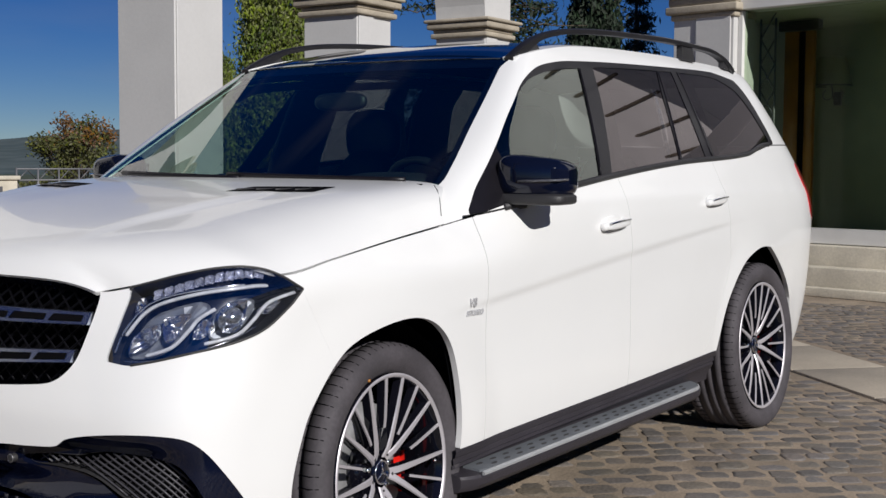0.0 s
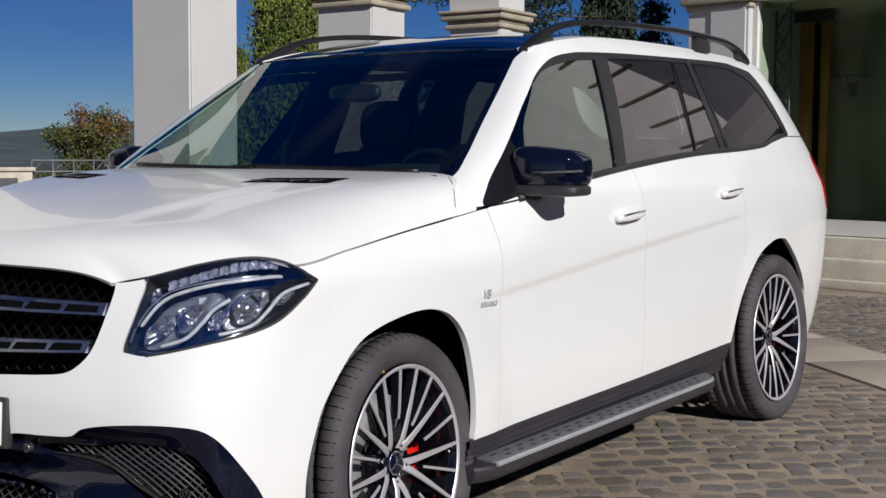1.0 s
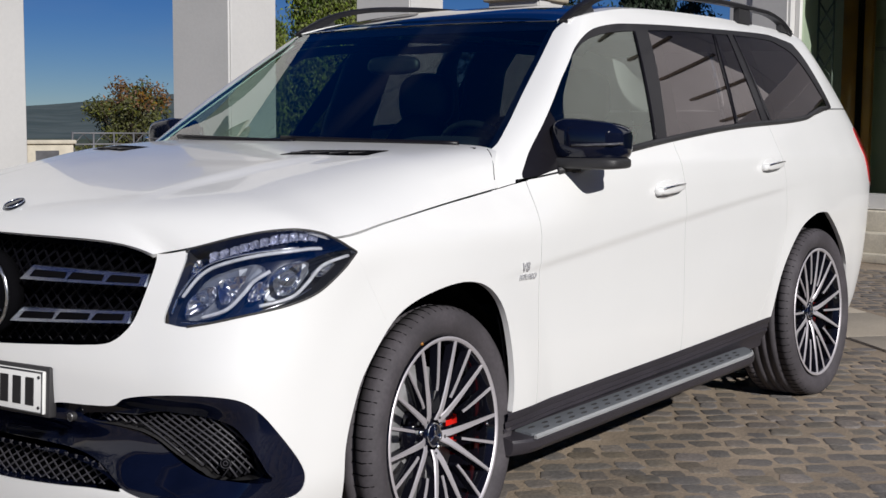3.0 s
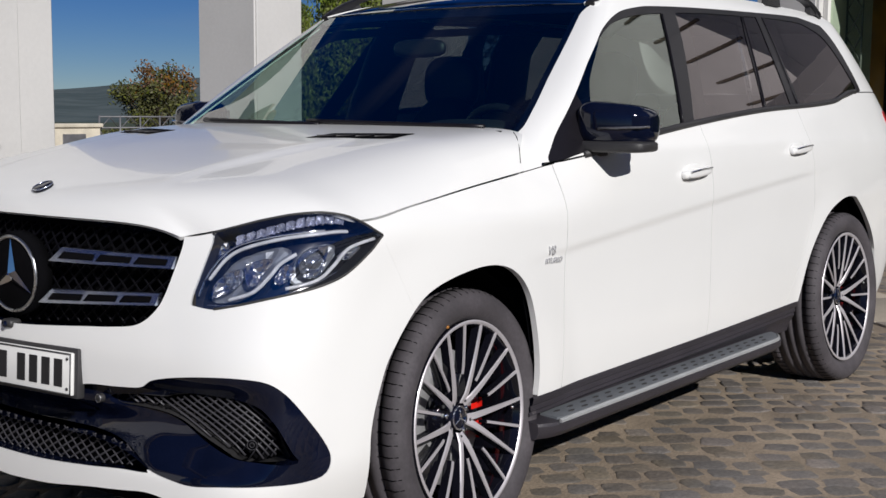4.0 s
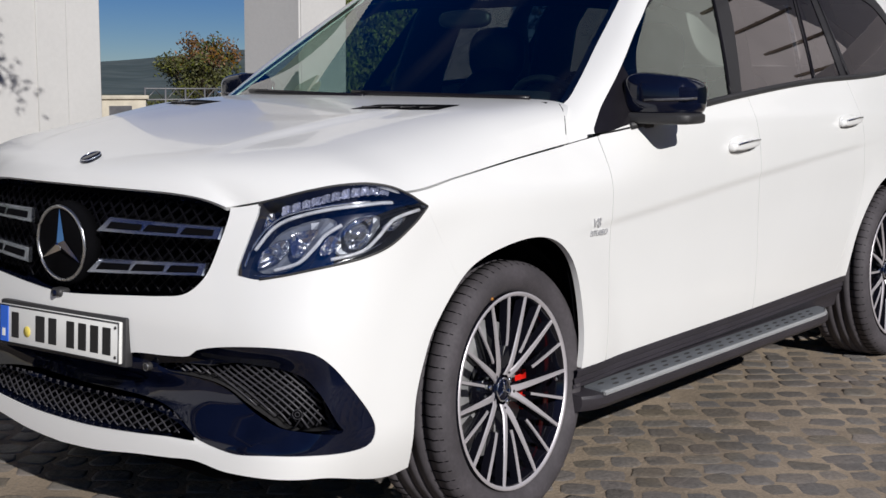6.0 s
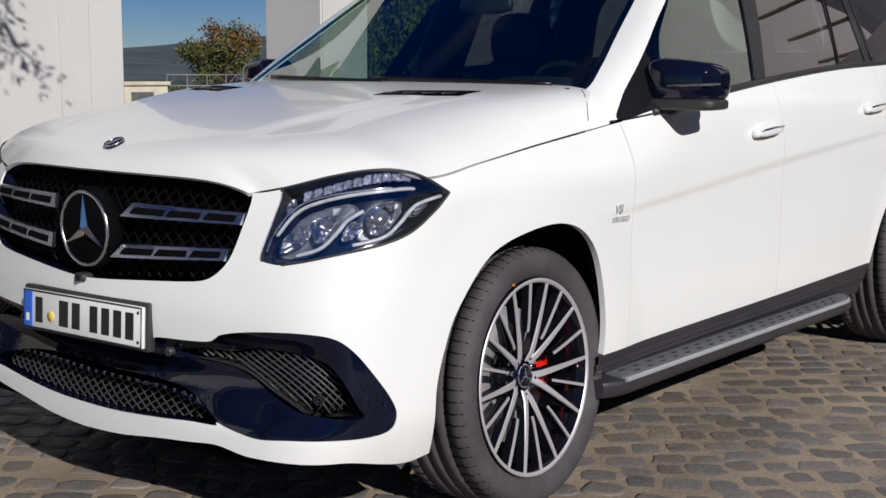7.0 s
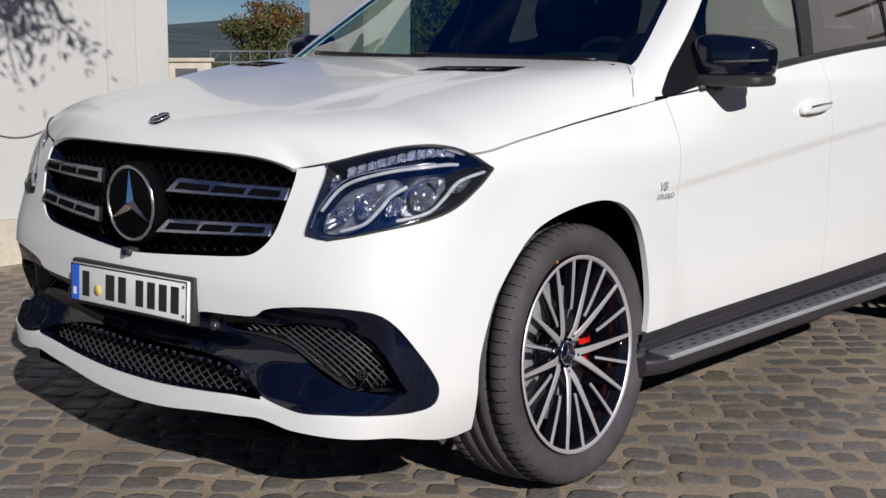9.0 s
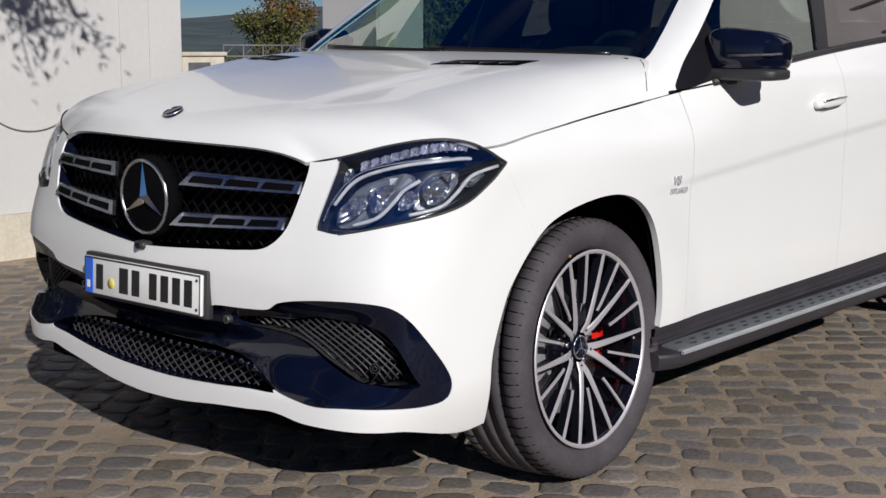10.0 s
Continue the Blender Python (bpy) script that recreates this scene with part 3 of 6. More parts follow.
def house_front():
    ob = thing("glazed_house", "white house front with a large dark glass opening over stone steps", "house", HOUSE)
    part("pilaster", block(-0.86, -0.10, -0.08, 0.35, 0.0, 2.93, 0.006, 1), M["stucco"], ob)
    part("pilaster", block(-0.56, -0.13, -0.105, -0.084, 0.0, 2.93, 0.004, 1), M["stucco"], ob)
    for z0, z1, g in ((2.88, 2.94, 0.03), (2.944, 3.03, 0.075), (3.034, 3.12, 0.05), (3.124, 3.20, 0.10)):
        part("moulding", block(-0.86 - g, -0.10 + g, -0.08 - g, 0.35, z0, z1, 0.02, 3), M["stone"], ob, "weathered stone capital moulding")
    part("upper_wall", block(-0.9, 9, 0.0, 0.4, 3.21, 3.50, 0.006, 1), M["stucco"], ob)
    # Unseen tall storey, added turned to the sun so side windows mirror it.
    turn = Matrix.Translation((-0.9, 0.45, 0)) @ Matrix.Rotation(radians(52), 4, "Z")
    up = part("upper_storey", block(7.6, 27, 0, 0.5, 3.52, 17.5, 0.01, 1), M["stucco"], ob, at=turn)
    # Battens added for the slanting dark lines mirrored in the rear glass.
    for z in (5.87, 6.74, 7.60, 8.45, 9.30):
        part("roof_batten", tube([(s, -0.03, z + 0.45 * (s - 9.0)) for s in (7.35, 8.8, 9.75 - 0.25 * (z - 5.87))], 0.045, 6), M["bark"], up, "dark sloping batten, added for window reflections")
    # Unseen shaded wall, added so the rear glass mirrors something dark.
    part("upper_flank", block(7.6, 8.1, 0.51, 9.0, 3.52, 17.5, 0.01, 1), M["stucco"], up)
    # Unseen slab, added only to carry that storey.
    part("flat_roof", block(-0.9, 24, 0.402, 9, 3.40, 3.51, 0.006, 1), M["stucco"], ob)
    part("lintel", block(-0.098, 9, -0.03, 0.30, 2.95, 3.205, 0.006, 1), M["white_frame"], ob)
    part("side_wall", block(-0.9, -0.6, 0.402, 8, -0.01, 6.2, 0.006, 1), M["stucco"], ob)
    part("room_wall", block(-0.59, 9, 2.2, 2.4, 0.40, 3.2, 0.004, 1), M["room"], ob, "dim green plaster wall inside")
    part("room_ceiling", block(-0.59, 9, 0.41, 2.2, 2.96, 3.2, 0.004, 1), M["room"], ob)
    part("room_floor", block(-0.59, 9, 0.064, 2.2, 0.20, 0.490, 0.004, 1), M["room_floor"], ob)
    part("room_side", block(8.6, 9.0, 0.41, 2.2, 0.41, 2.95, 0.004, 1), M["room"], ob)
    part("glass_pane", block(-0.09, 4.3, 0.045, 0.055, 0.655, 2.945, 0), M["shop_glass"], ob, "large clear glass pane", smooth=False).visible_shadow = False
    part("glass_pane", block(4.35, 8.6, 0.045, 0.055, 0.655, 2.945, 0), M["shop_glass"], ob, "large clear glass pane", smooth=False).visible_shadow = False
    part("sill_strip", block(-0.09, 8.6, 0.0, 0.10, 0.492, 0.65, 0.005, 1), M["white_frame"], ob, "pale grey-green sill below the glass")
    part("frame_post", block(-0.098, -0.04, 0.0, 0.10, 0.655, 2.94, 0.004, 1), M["white_frame"], ob)
    # amber door leaf standing inside
    d = part("inner_door", block(-0.21, 0.16, 1.2, 1.26, 0.495, 2.82, 0.01, 2), M["amber"], ob, "amber-stained wooden door leaf")
    part("dark_edge", block(-0.02, 0.055, 1.185, 1.198, 0.50, 2.81, 0.003, 1), M["dark"], d)
    part("frame_head", block(-0.28, 0.22, 1.18, 1.28, 2.83, 2.94, 0.006, 1), M["trim"], d)
    # lattice screen
    for k in range(7):
        for sgn in (1, -1):
            z = 1.0 + 0.28 * k
            part("lattice_bar", tube([(-0.11, 0.5, z), (0.07, 0.5, z + sgn * 0.28)], 0.010, 5), M["iron"], ob)
    part("lattice_bar", tube([(-0.11, 0.5, 0.41), (-0.11, 0.5, 2.9)], 0.012, 5), M["iron"], ob)
    part("lattice_bar", tube([(0.07, 0.5, 0.41), (0.07, 0.5, 2.9)], 0.012, 5), M["iron"], ob)
    return ob


house = house_front()
lamp = thing("wall_lamp", "wrought iron wall lamp with a pale fabric shade", "wall lamp", HOUSE @ Matrix.Translation((-0.04, 2.19, 2.08)))
part("shade", lathe([(0.17, 0.23), (0.50, 0.16)], 20, "z", centre=(0, -0.16, 0)), M["shade"], lamp)
part("shade_ring", tube([(0.235 * math.cos(a), -0.16 + 0.235 * math.sin(a), 0.165) for a in np.arange(20) * math.pi / 10], 0.008, 5, True), M["iron"], lamp)
for sx in (-1, 1):
    part("scroll", tube([(sx * (0.07 + 0.06 * math.cos(a)), -0.12, 0.06 + 0.06 * math.sin(a)) for a in np.linspace(-3.0, 1.2, 16)], 0.007, 6), M["iron"], lamp)
part("stem", tube([(0, -0.16, 0.18), (0, -0.12, 0.02), (0, -0.01, 0.0)], 0.010, 6), M["iron"], lamp)
part("back_plate", block(-0.05, 0.05, -0.012, 0.008, -0.06, 0.10, 0.004, 1), M["iron"], lamp)

for n_step, (y0, y1, z1) in enumerate(((-0.44, -0.345, 0.085), (-0.34, -0.125, 0.28), (-0.12, 0.06, 0.485))):
    st = thing("stone_step", "pale worn stone step before the glazed front", "step", HOUSE @ Matrix.Translation((0, (y0 + y1) / 2, 0)), group="steps")
    h = (y1 - y0) / 2
    for k in range(3):
        part("slab", block(-0.09 + 3.0 * k + 0.002, -0.09 + 3.0 * (k + 1) - 0.002, -h, h, -0.014, z1, 0.014, 3), M["step_stone"], st)

# an unseen plastered house across the court, its beams added for the windows' reflections
court = thing("court_house", "pale rendered house front across the court", "house", Matrix.Translation((11.0, -13.0, 0)))
part("wall", block(-22, 46, -0.6, 0, -0.01, 6.2, 0.01, 1), M["stucco"], court)
for z in (2.5, 3.6, 4.7, 5.8):
    part("beam", block(-22.1, 46.1, 0.002, 0.16, z, z + 0.13, 0.02, 2), M["bark"], court, "dark beam, added for window reflections")

# ---- terrace edge: parapet, railing, shrub ----
par = thing("parapet", "low white parapet wall with a pale stone coping", "wall", Matrix.Translation((13.2, 21.5, 0)))
part("wall", block(-4, 2.7, 0, 0.3, -0.01, 0.87, 0.01, 1), M["step_stone"], par)
part("coping", block(-4.05, 2.75, -0.06, 0.36, 0.874, 0.97, 0.02, 2), M["step_stone"], par, "pale stone coping")
# Dark panels stand proud of the wall in place of shaded recesses.
for k in range(7):
    part("panel", block(-3.9 + 0.92 * k, -3.25 + 0.92 * k, -0.02, -0.002, 0.1, 0.72, 0.005, 1), M["iron"], par, "dark raised panel standing for a shaded recess")


def railing():
    ob = thing("iron_railing", "grey iron railing with crossed bars along the terrace", "railing", Matrix.Translation((15.95, 21.6, 0)))
    n, w, h = 9, 0.62, 1.13
    for z in (0.10, 0.86, h):
        part("rail", tube([(0, 0, z), (n * w, 0, z)], 0.022, 6), M["iron"], ob)
    for k in range(n + 1):
        part("post", tube([(k * w, 0, -0.01), (k * w, 0, h + 0.03)], 0.026, 6), M["iron"], ob)
    for k in range(n):
        part("cross_bar", tube([(k * w, 0, 0.12), (k * w + w / 2, 0, 0.85), (k * w + w, 0, 0.12)], 0.016, 5), M["iron"], ob)
        part("cross_bar", tube([(k * w, 0, 0.85), (k * w + w / 2, 0, 0.12), (k * w + w, 0, 0.85)], 0.016, 5), M["iron"], ob)
        part("fan_bar", tube([(k * w + 0.05, 0, 0.88), (k * w + w / 2, 0, h - 0.02), (k * w + w - 0.05, 0, 0.88)], 0.014, 5), M["iron"], ob)
    return ob


railing()


def limb(a, b, r0, r1, n=6, bend=0.08, rng=None):
    a, b = np.array(a, float), np.array(b, float)
    mid = [a + (b - a) * t + (rng.normal(size=3) * bend * np.linalg.norm(b - a) * math.sin(math.pi * t) if rng is not None else 0) for t in np.linspace(0, 1, 5)]
    return tube(mid, np.linspace(r0, r1, 5), n)


def shrub_tree(x, y, h, r):
    rng = np.random.default_rng(5)
    ob = thing("garden_shrub", "rounded shrub with green and rust-orange leaves behind the railing", "shrub", Matrix.Translation((x, y, -0.014)))
    limbs, green, rust = [limb((0, 0, 0), (0.05, 0, h * 0.45), 0.09, 0.05, rng=rng)], [], []
    for k in range(46):
        a, q = rng.uniform(0, 6.28), rng.uniform(0.25, 1)
        spread = r * q * (0.75 + 0.45 * rng.random())
        tip = np.array([spread * math.cos(a), spread * math.sin(a), h * (0.35 + 0.65 * rng.random() ** 0.8 * (1 - 0.45 * q * q))])
        limbs.append(limb((0.05, 0, h * 0.4 * rng.uniform(0.4, 1)), tip, 0.025, 0.006, 5, rng=rng))
        spots = tip + rng.normal(size=(135, 3)) * [0.13, 0.13, 0.13]
        (rust if tip[2] > h * (0.70 + 0.34 * rng.random()) else green).append(spots)
    part("branchwork", joined(*limbs), M["bark"], ob)
    part("crown", leaves(np.concatenate(green), 0.05, rng), M["shrub"], ob, smooth=False)
    part("rust_crown", leaves(np.concatenate(rust), 0.05, rng), M["rust_leaf"], ob, "rust-orange young leaves", smooth=False)


shrub_tree(18.85, 22.9, 2.45, 1.15)


def hedge():
    rng = np.random.default_rng(9)
    ob = thing("low_hedge", "low yellow-green hedge beyond the parapet", "hedge", Matrix.Translation((10, 23.6, -0.014)))
    xs = rng.uniform(0, 12, 5200)
    z = np.array([0.75 + 0.22 * noise.noise((q * 0.9, 0, 0)) for q in xs]) * rng.uniform(0.15, 1.12, 5200) ** 0.6
    part("stems", joined(*[limb((q, 0, 0), (q + 0.1, 0.05, 0.6), 0.02, 0.008, 4, rng=rng) for q in np.arange(0.2, 12, 0.4)]), M["bark"], ob)
    part("crown", leaves(np.stack([xs, rng.normal(size=5200) * 0.2, z], -1), 0.07, rng), M["shrub"], ob, smooth=False)


hedge()


def cypress(x, y, h, r, name, label, mat, seed, n=9000, size=0.09, wide=1.0):
    """A spindle of upright sprays on a tapered trunk, with a ragged outline."""
    rng = np.random.default_rng(seed)
    ob = thing(name, label, "tree", Matrix.Translation((x, y, -0.014)))
    part("trunk", limb((0, 0, 0), (0, 0, h * 0.92), 0.14, 0.02, 8), M["bark"], ob)
    limbs, spots = [], []
    tufts = n // 45
    for k in range(tufts):
        t = rng.random() ** 0.9
        z = h * (0.06 + 0.92 * t)
        rr = r * (min(1, (t + 0.12) * 3.2)) * (1 - t) ** 0.55 * wide
        a = rng.uniform(0, 6.28)
        q = rr * (0.55 + 0.5 * rng.random())
        c = np.array([q * math.cos(a), q * math.sin(a), z])
        limbs.append(limb((0, 0, z - 0.25), c, 0.015, 0.005, 4, rng=rng))
        spots.append(c + rng.normal(size=(45, 3)) * [0.07, 0.07, 0.17])
    part("branchwork", joined(*limbs), M["bark"], ob)
    part("crown", leaves(np.concatenate(spots), size, rng, 2.6, (0, 0, 0.9)), mat, ob, smooth=False)
    return ob


cypress(10.66, 8.82, 7.2, 0.62, "cypress_tree", "tall yellow-green cypress behind the arcade", M["cypress"], 11, 62000, 0.028)
cypress(14.6, 13.55, 3.15, 0.34, "cypress_tree", "small slim yellow-green cypress far behind the arcade", M["cypress"], 14, 14000, 0.03)
cypress(20.48, 8.62, 11.0, 0.62, "dark_cypress", "slim nearly black cypress behind the house", M["pine"], 12, 24000, 0.06)


def conifer(x, y, h, r, seed, label):
    """A conifer with whorls of drooping boughs."""
    rng = np.random.default_rng(seed)
    ob = thing("conifer", label, "tree", Matrix.Translation((x, y, -0.014)), group="conifers")
    part("trunk", limb((0, 0, 0), (0, 0, h), 0.20, 0.02, 8), M["bark"], ob)
    limbs, spots = [], []
    for z in np.arange(h * 0.12, h * 0.99, 0.34):
        reach = r * (1 - z / h) ** 0.8 + 0.12
        for k in range(7):
            a, q = rng.uniform(0, 6.28), reach * rng.uniform(0.6, 1.1)
            tip = np.array([q * math.cos(a), q * math.sin(a), z + rng.uniform(-0.1, 0.25) - 0.12 * q])
            limbs.append(limb((0, 0, z), tip, 0.03, 0.006, 4, rng=rng))
            for t in np.linspace(0.25, 1, max(3, int(q / 0.22))):
                spots.append(np.array([0, 0, z]) * (1 - t) + tip * t + rng.normal(size=(16, 3)) * [0.12, 0.12, 0.07])
    part("boughs", joined(*limbs), M["bark"], ob)
    part("crown", leaves(np.concatenate(spots), 0.045, rng, 3.4), M["pine"], ob, smooth=False)


conifer(18.0, 9.8, 8.5, 3.0, 21, "broad dark green conifer behind the arcade")
conifer(23.56, 9.12, 5.5, 1.1, 22, "small pointed dark conifer behind the house")


def olive_tree():
    """A low bough of it throws the dappled shadow on the white wall."""
    rng = np.random.default_rng(31)
    ob = thing("olive_tree", "gnarled olive tree with thin grey-green leaves", "tree", Matrix.Translation((-4.4, 0.6, -0.014)))
    limbs, spots = [limb((0, 0, 0), (0.2, 0.1, 2.6), 0.22, 0.14, 8, rng=rng), limb((0.2, 0.1, 2.5), (3.75, 0.82, 3.18), 0.10, 0.035, 7, 0.03, rng=rng),
                    limb((0.2, 0.1, 2.5), (-0.6, 0.5, 5.2), 0.12, 0.05, 7, rng=rng)], []
    for k in range(25):
        c = np.array([4.12, 0.9, 3.18]) + rng.normal(size=3) * [0.12, 0.14, 0.20]
        c[2] -= 0.3 * rng.random()
        limbs.append(limb((3.72, 0.82, 3.17), c, 0.014, 0.004, 4, rng=rng))
        tip = c + np.array([rng.normal() * 0.13, rng.normal() * 0.13, -0.40 * rng.random()])
        limbs.append(limb(c, tip, 0.008, 0.003, 4, rng=rng))
        t = rng.random((46, 1))
        spots.append(c * (1 - t) + tip * t + rng.normal(size=(46, 3)) * 0.06)
    for k in range(40):
        c = np.array([-0.4, 0.4, 5.4]) + rng.normal(size=3) * [0.7, 0.7, 0.5]
        limbs.append(limb((-0.6, 0.5, 5.2), c, 0.025, 0.005, 4, rng=rng))
        spots.append(c + rng.normal(size=(60, 3)) * 0.2)
    part("trunk", joined(*limbs), M["bark"], ob)
    part("crown", leaves(np.concatenate(spots), 0.023, rng, 3.4), M["olive"], ob, smooth=False)


olive_tree()


def mirrored_shrub(x, y, h, wide):
    """Dense unseen evergreen at the wall, added to darken what polished nose parts mirror."""
    rng = np.random.default_rng(44)
    ob = thing("evergreen_shrub", "unseen tall dark evergreen shrub against the white wall, added to darken reflections", "shrub", Matrix.Translation((x, y, -0.014)))
    limbs, spots = [], []
    for k in range(70):
        foot = np.array([rng.uniform(-wide, wide) * 0.8, rng.normal() * 0.05, 0.0])
        tip = np.array([foot[0] * 1.2 + rng.normal() * 0.15, rng.normal() * 0.16, h * rng.uniform(0.25, 1.0)])
        limbs.append(limb(foot, tip, 0.02, 0.006, 4, rng=rng))
        t = rng.random((190, 1)) ** 0.7
        spots.append(foot * (1 - t) + tip * t + rng.normal(size=(190, 3)) * [0.16, 0.11, 0.14])
    part("branchwork", joined(*limbs), M["bark"], ob)
    spots = np.concatenate(spots)
    part("crown", leaves(spots[spots[:, 2] > 0.04], 0.034, rng, 3.2, (0, 0, 0.5)), M["pine"], ob, smooth=False)


mirrored_shrub(-1.65, 3.20, 3.1, 1.5)

# ---- the car ----
car = thing("car", "white seven-seat sport utility car with black trim, parked on cobbles", "car", Matrix.Identity(4))


def weld(*skins):
    pts, faces, base = [], [], 0
    for p, f in skins:
        pts.append(p)
        faces.append(f + base)
        base += len(p)
    pts, faces = np.concatenate(pts), np.concatenate(faces)
    key, first, back_to = np.unique(np.round(pts, 4), axis=0, return_index=True, return_inverse=True)
    faces = back_to.reshape(-1)[faces]
    ok = (faces[:, 0] != faces[:, 1]) & (faces[:, 1] != faces[:, 2]) & (faces[:, 2] != faces[:, 0])
    return pts[first], faces[ok]


def normals_of(skin):
    p, f = skin
    n = np.zeros_like(p)
    fn = np.cross(p[f[:, 1]] - p[f[:, 0]], p[f[:, 2]] - p[f[:, 0]])
    for k in range(3):
        np.add.at(n, f[:, k], fn)
    whole = n[f].sum(1)
    wide = np.zeros_like(p)
    for k in range(3):
        np.add.at(wide, f[:, k], whole)
    n = wide
    return n / np.maximum(np.linalg.norm(n, axis=1), 1e-12)[:, None]


def pushed(skin, out):
    return skin[0] + normals_of(skin) * out, skin[1]


def tidy(skin):
    used = np.unique(skin[1])
    back_to = np.zeros(len(skin[0]), int)
    back_to[used] = np.arange(len(used))
    return skin[0][used], back_to[skin[1]]


def edged(skin, depth=0.014):
    """The skin with its edges turned in, as pressed sheet has them."""
    skin = tidy(skin)
    p, f = skin
    n = normals_of(skin)
    e = np.concatenate([f[:, [0, 1]], f[:, [1, 2]], f[:, [2, 0]]])
    key = np.sort(e, 1)
    _, first, count = np.unique(key, axis=0, return_index=True, return_counts=True)
    rim = e[first[count == 1]]
    ids = np.unique(rim)
    spot = {int(v): k for k, v in enumerate(ids)}
    top = len(p) + np.array([spot[int(v)] for v in rim.ravel()]).reshape(-1, 2)
    low = top + len(ids)
    pts = np.concatenate([p, p[ids], p[ids] - n[ids] * depth])
    side = np.concatenate([np.stack([top[:, 1], top[:, 0], low[:, 0]], 1), np.stack([top[:, 1], low[:, 0], low[:, 1]], 1)])
    return pts, np.concatenate([f, side])


def cut(skin, poly, cols, sides=True, gap=0.0, also=None):
    """Splits a skin along a closed curve in two of its coordinates: x, |y|, y, z or a = x + |y|."""
    p = skin[0]
    pick = {"x": p[:, 0], "y": p[:, 1], "w": np.abs(p[:, 1]), "z": p[:, 2], "a": p[:, 0] + np.abs(p[:, 1])}
    phi = inside(np.stack([pick[cols[0]], pick[cols[1]]], 1), np.asarray(poly, float))
    if also is not None:
        phi = np.maximum(phi, also(p))
    return split(skin, phi)


def left_of(skin):
    """The left half (y < 0) and the right half."""
    return split(skin, skin[0][:, 1])


theta = np.concatenate([-np.radians(np.linspace(90, 0, 190)), np.radians(np.linspace(0, 90, 190))[1:]])
nose_skin = grid(around_nose, theta, np.linspace(0.20, 1.15, 110))
if normals_of(nose_skin)[len(nose_skin[0]) // 2][0] > 0:
    nose_skin = nose_skin[0], nose_skin[1][:, ::-1]
us = np.concatenate([np.linspace(0.503, 3.2, 230), 3.2 + np.linspace(0, 1, 60)[1:]])
flank_skin = grid(along_flank, us, np.linspace(0.20, 1.45, 130))
if normals_of(flank_skin)[70 * 130 // 2][1] > 0:
    flank_skin = flank_skin[0], flank_skin[1][:, ::-1]
gz = np.linspace(1.08, 1.84, 96)
gh = grid(greenhouse, theta, gz)
hi = grid(along_flank, np.concatenate([np.linspace(1.9, 3.2, 100), 3.2 + np.linspace(0, 1, 50)[1:]]), gz)
if normals_of(gh)[len(gh[0]) // 2][0] > 0:
    gh = gh[0], gh[1][:, ::-1]
if normals_of(hi)[60 * 96][1] > 0:
    hi = hi[0], hi[1][:, ::-1]
house_skin = weld(gh, hi, mirrored(hi))

# outlines
ARCH_FRONT = np.vstack([outline([(-0.392, 0.25), (-0.414, 0.43), (-0.380, 0.572), (-0.336, 0.652), (-0.244, 0.753), (-0.150, 0.800), (0.0, 0.829), (0.12, 0.828), (0.215, 0.795), (0.288, 0.722),
                                 (0.336, 0.60), (0.360, 0.46), (0.352, 0.30)], 8, False), [(0.352, 0.0), (-0.392, 0.0)]])
ARCH_REAR = np.vstack([outline([(2.475, 0.30), (2.525, 0.44), (2.62, 0.637), (2.80, 0.800), (2.98, 0.868), (3.16, 0.879), (3.36, 0.830), (3.51, 0.70), (3.575, 0.55), (3.60, 0.30)], 8, False),
                       [(3.60, 0.0), (2.475, 0.0)]])
GRILLE = outline([(s * y, z) for s, pts in ((-1, ((0.0, 0.990), (0.288, 0.984), (0.49, 0.975), (0.56, 0.965), (0.586, 0.945), (0.591, 0.897), (0.571, 0.803), (0.544, 0.755), (0.494, 0.721), (0.41, 0.709), (0.322, 0.702), (0.109, 0.685))),
                            (1, ((0.0, 0.680), (0.109, 0.685), (0.322, 0.702), (0.41, 0.709), (0.494, 0.721), (0.544, 0.755), (0.571, 0.803), (0.591, 0.897), (0.586, 0.945), (0.56, 0.965), (0.49, 0.975), (0.288, 0.984)))) for y, z in pts], 6)
LAMP = outline([(-0.098, 0.79), (-0.061, 0.864), (-0.023, 0.934), (-0.009, 0.962), (0.085, 0.981), (0.186, 0.999), (0.276, 1.010), (0.367, 1.013), (0.449, 1.004), (0.516, 0.984), (0.560, 0.964), (0.590, 0.951), (0.566, 0.932), (0.532, 0.906),
                (0.447, 0.859), (0.345, 0.832), (0.186, 0.808), (0.066, 0.788), (-0.015, 0.776), (-0.075, 0.780)], 6)
INTAKE = outline([(-1.0, 0.515), (-0.60, 0.530), (-0.50, 0.550), (-0.384, 0.556), (-0.286, 0.564), (-0.250, 0.584), (-0.166, 0.600), (-0.043, 0.611), (0.075, 0.613), (0.168, 0.603), (0.237, 0.569), (0.309, 0.504),
                  (0.370, 0.436), (0.392, 0.389), (0.371, 0.350), (0.298, 0.340), (0.15, 0.343), (0.015, 0.341), (-0.106, 0.333), (-0.184, 0.340), (-0.251, 0.352), (-0.32, 0.372), (-0.413, 0.390), (-0.51, 0.397), (-1.0, 0.39)], 6)
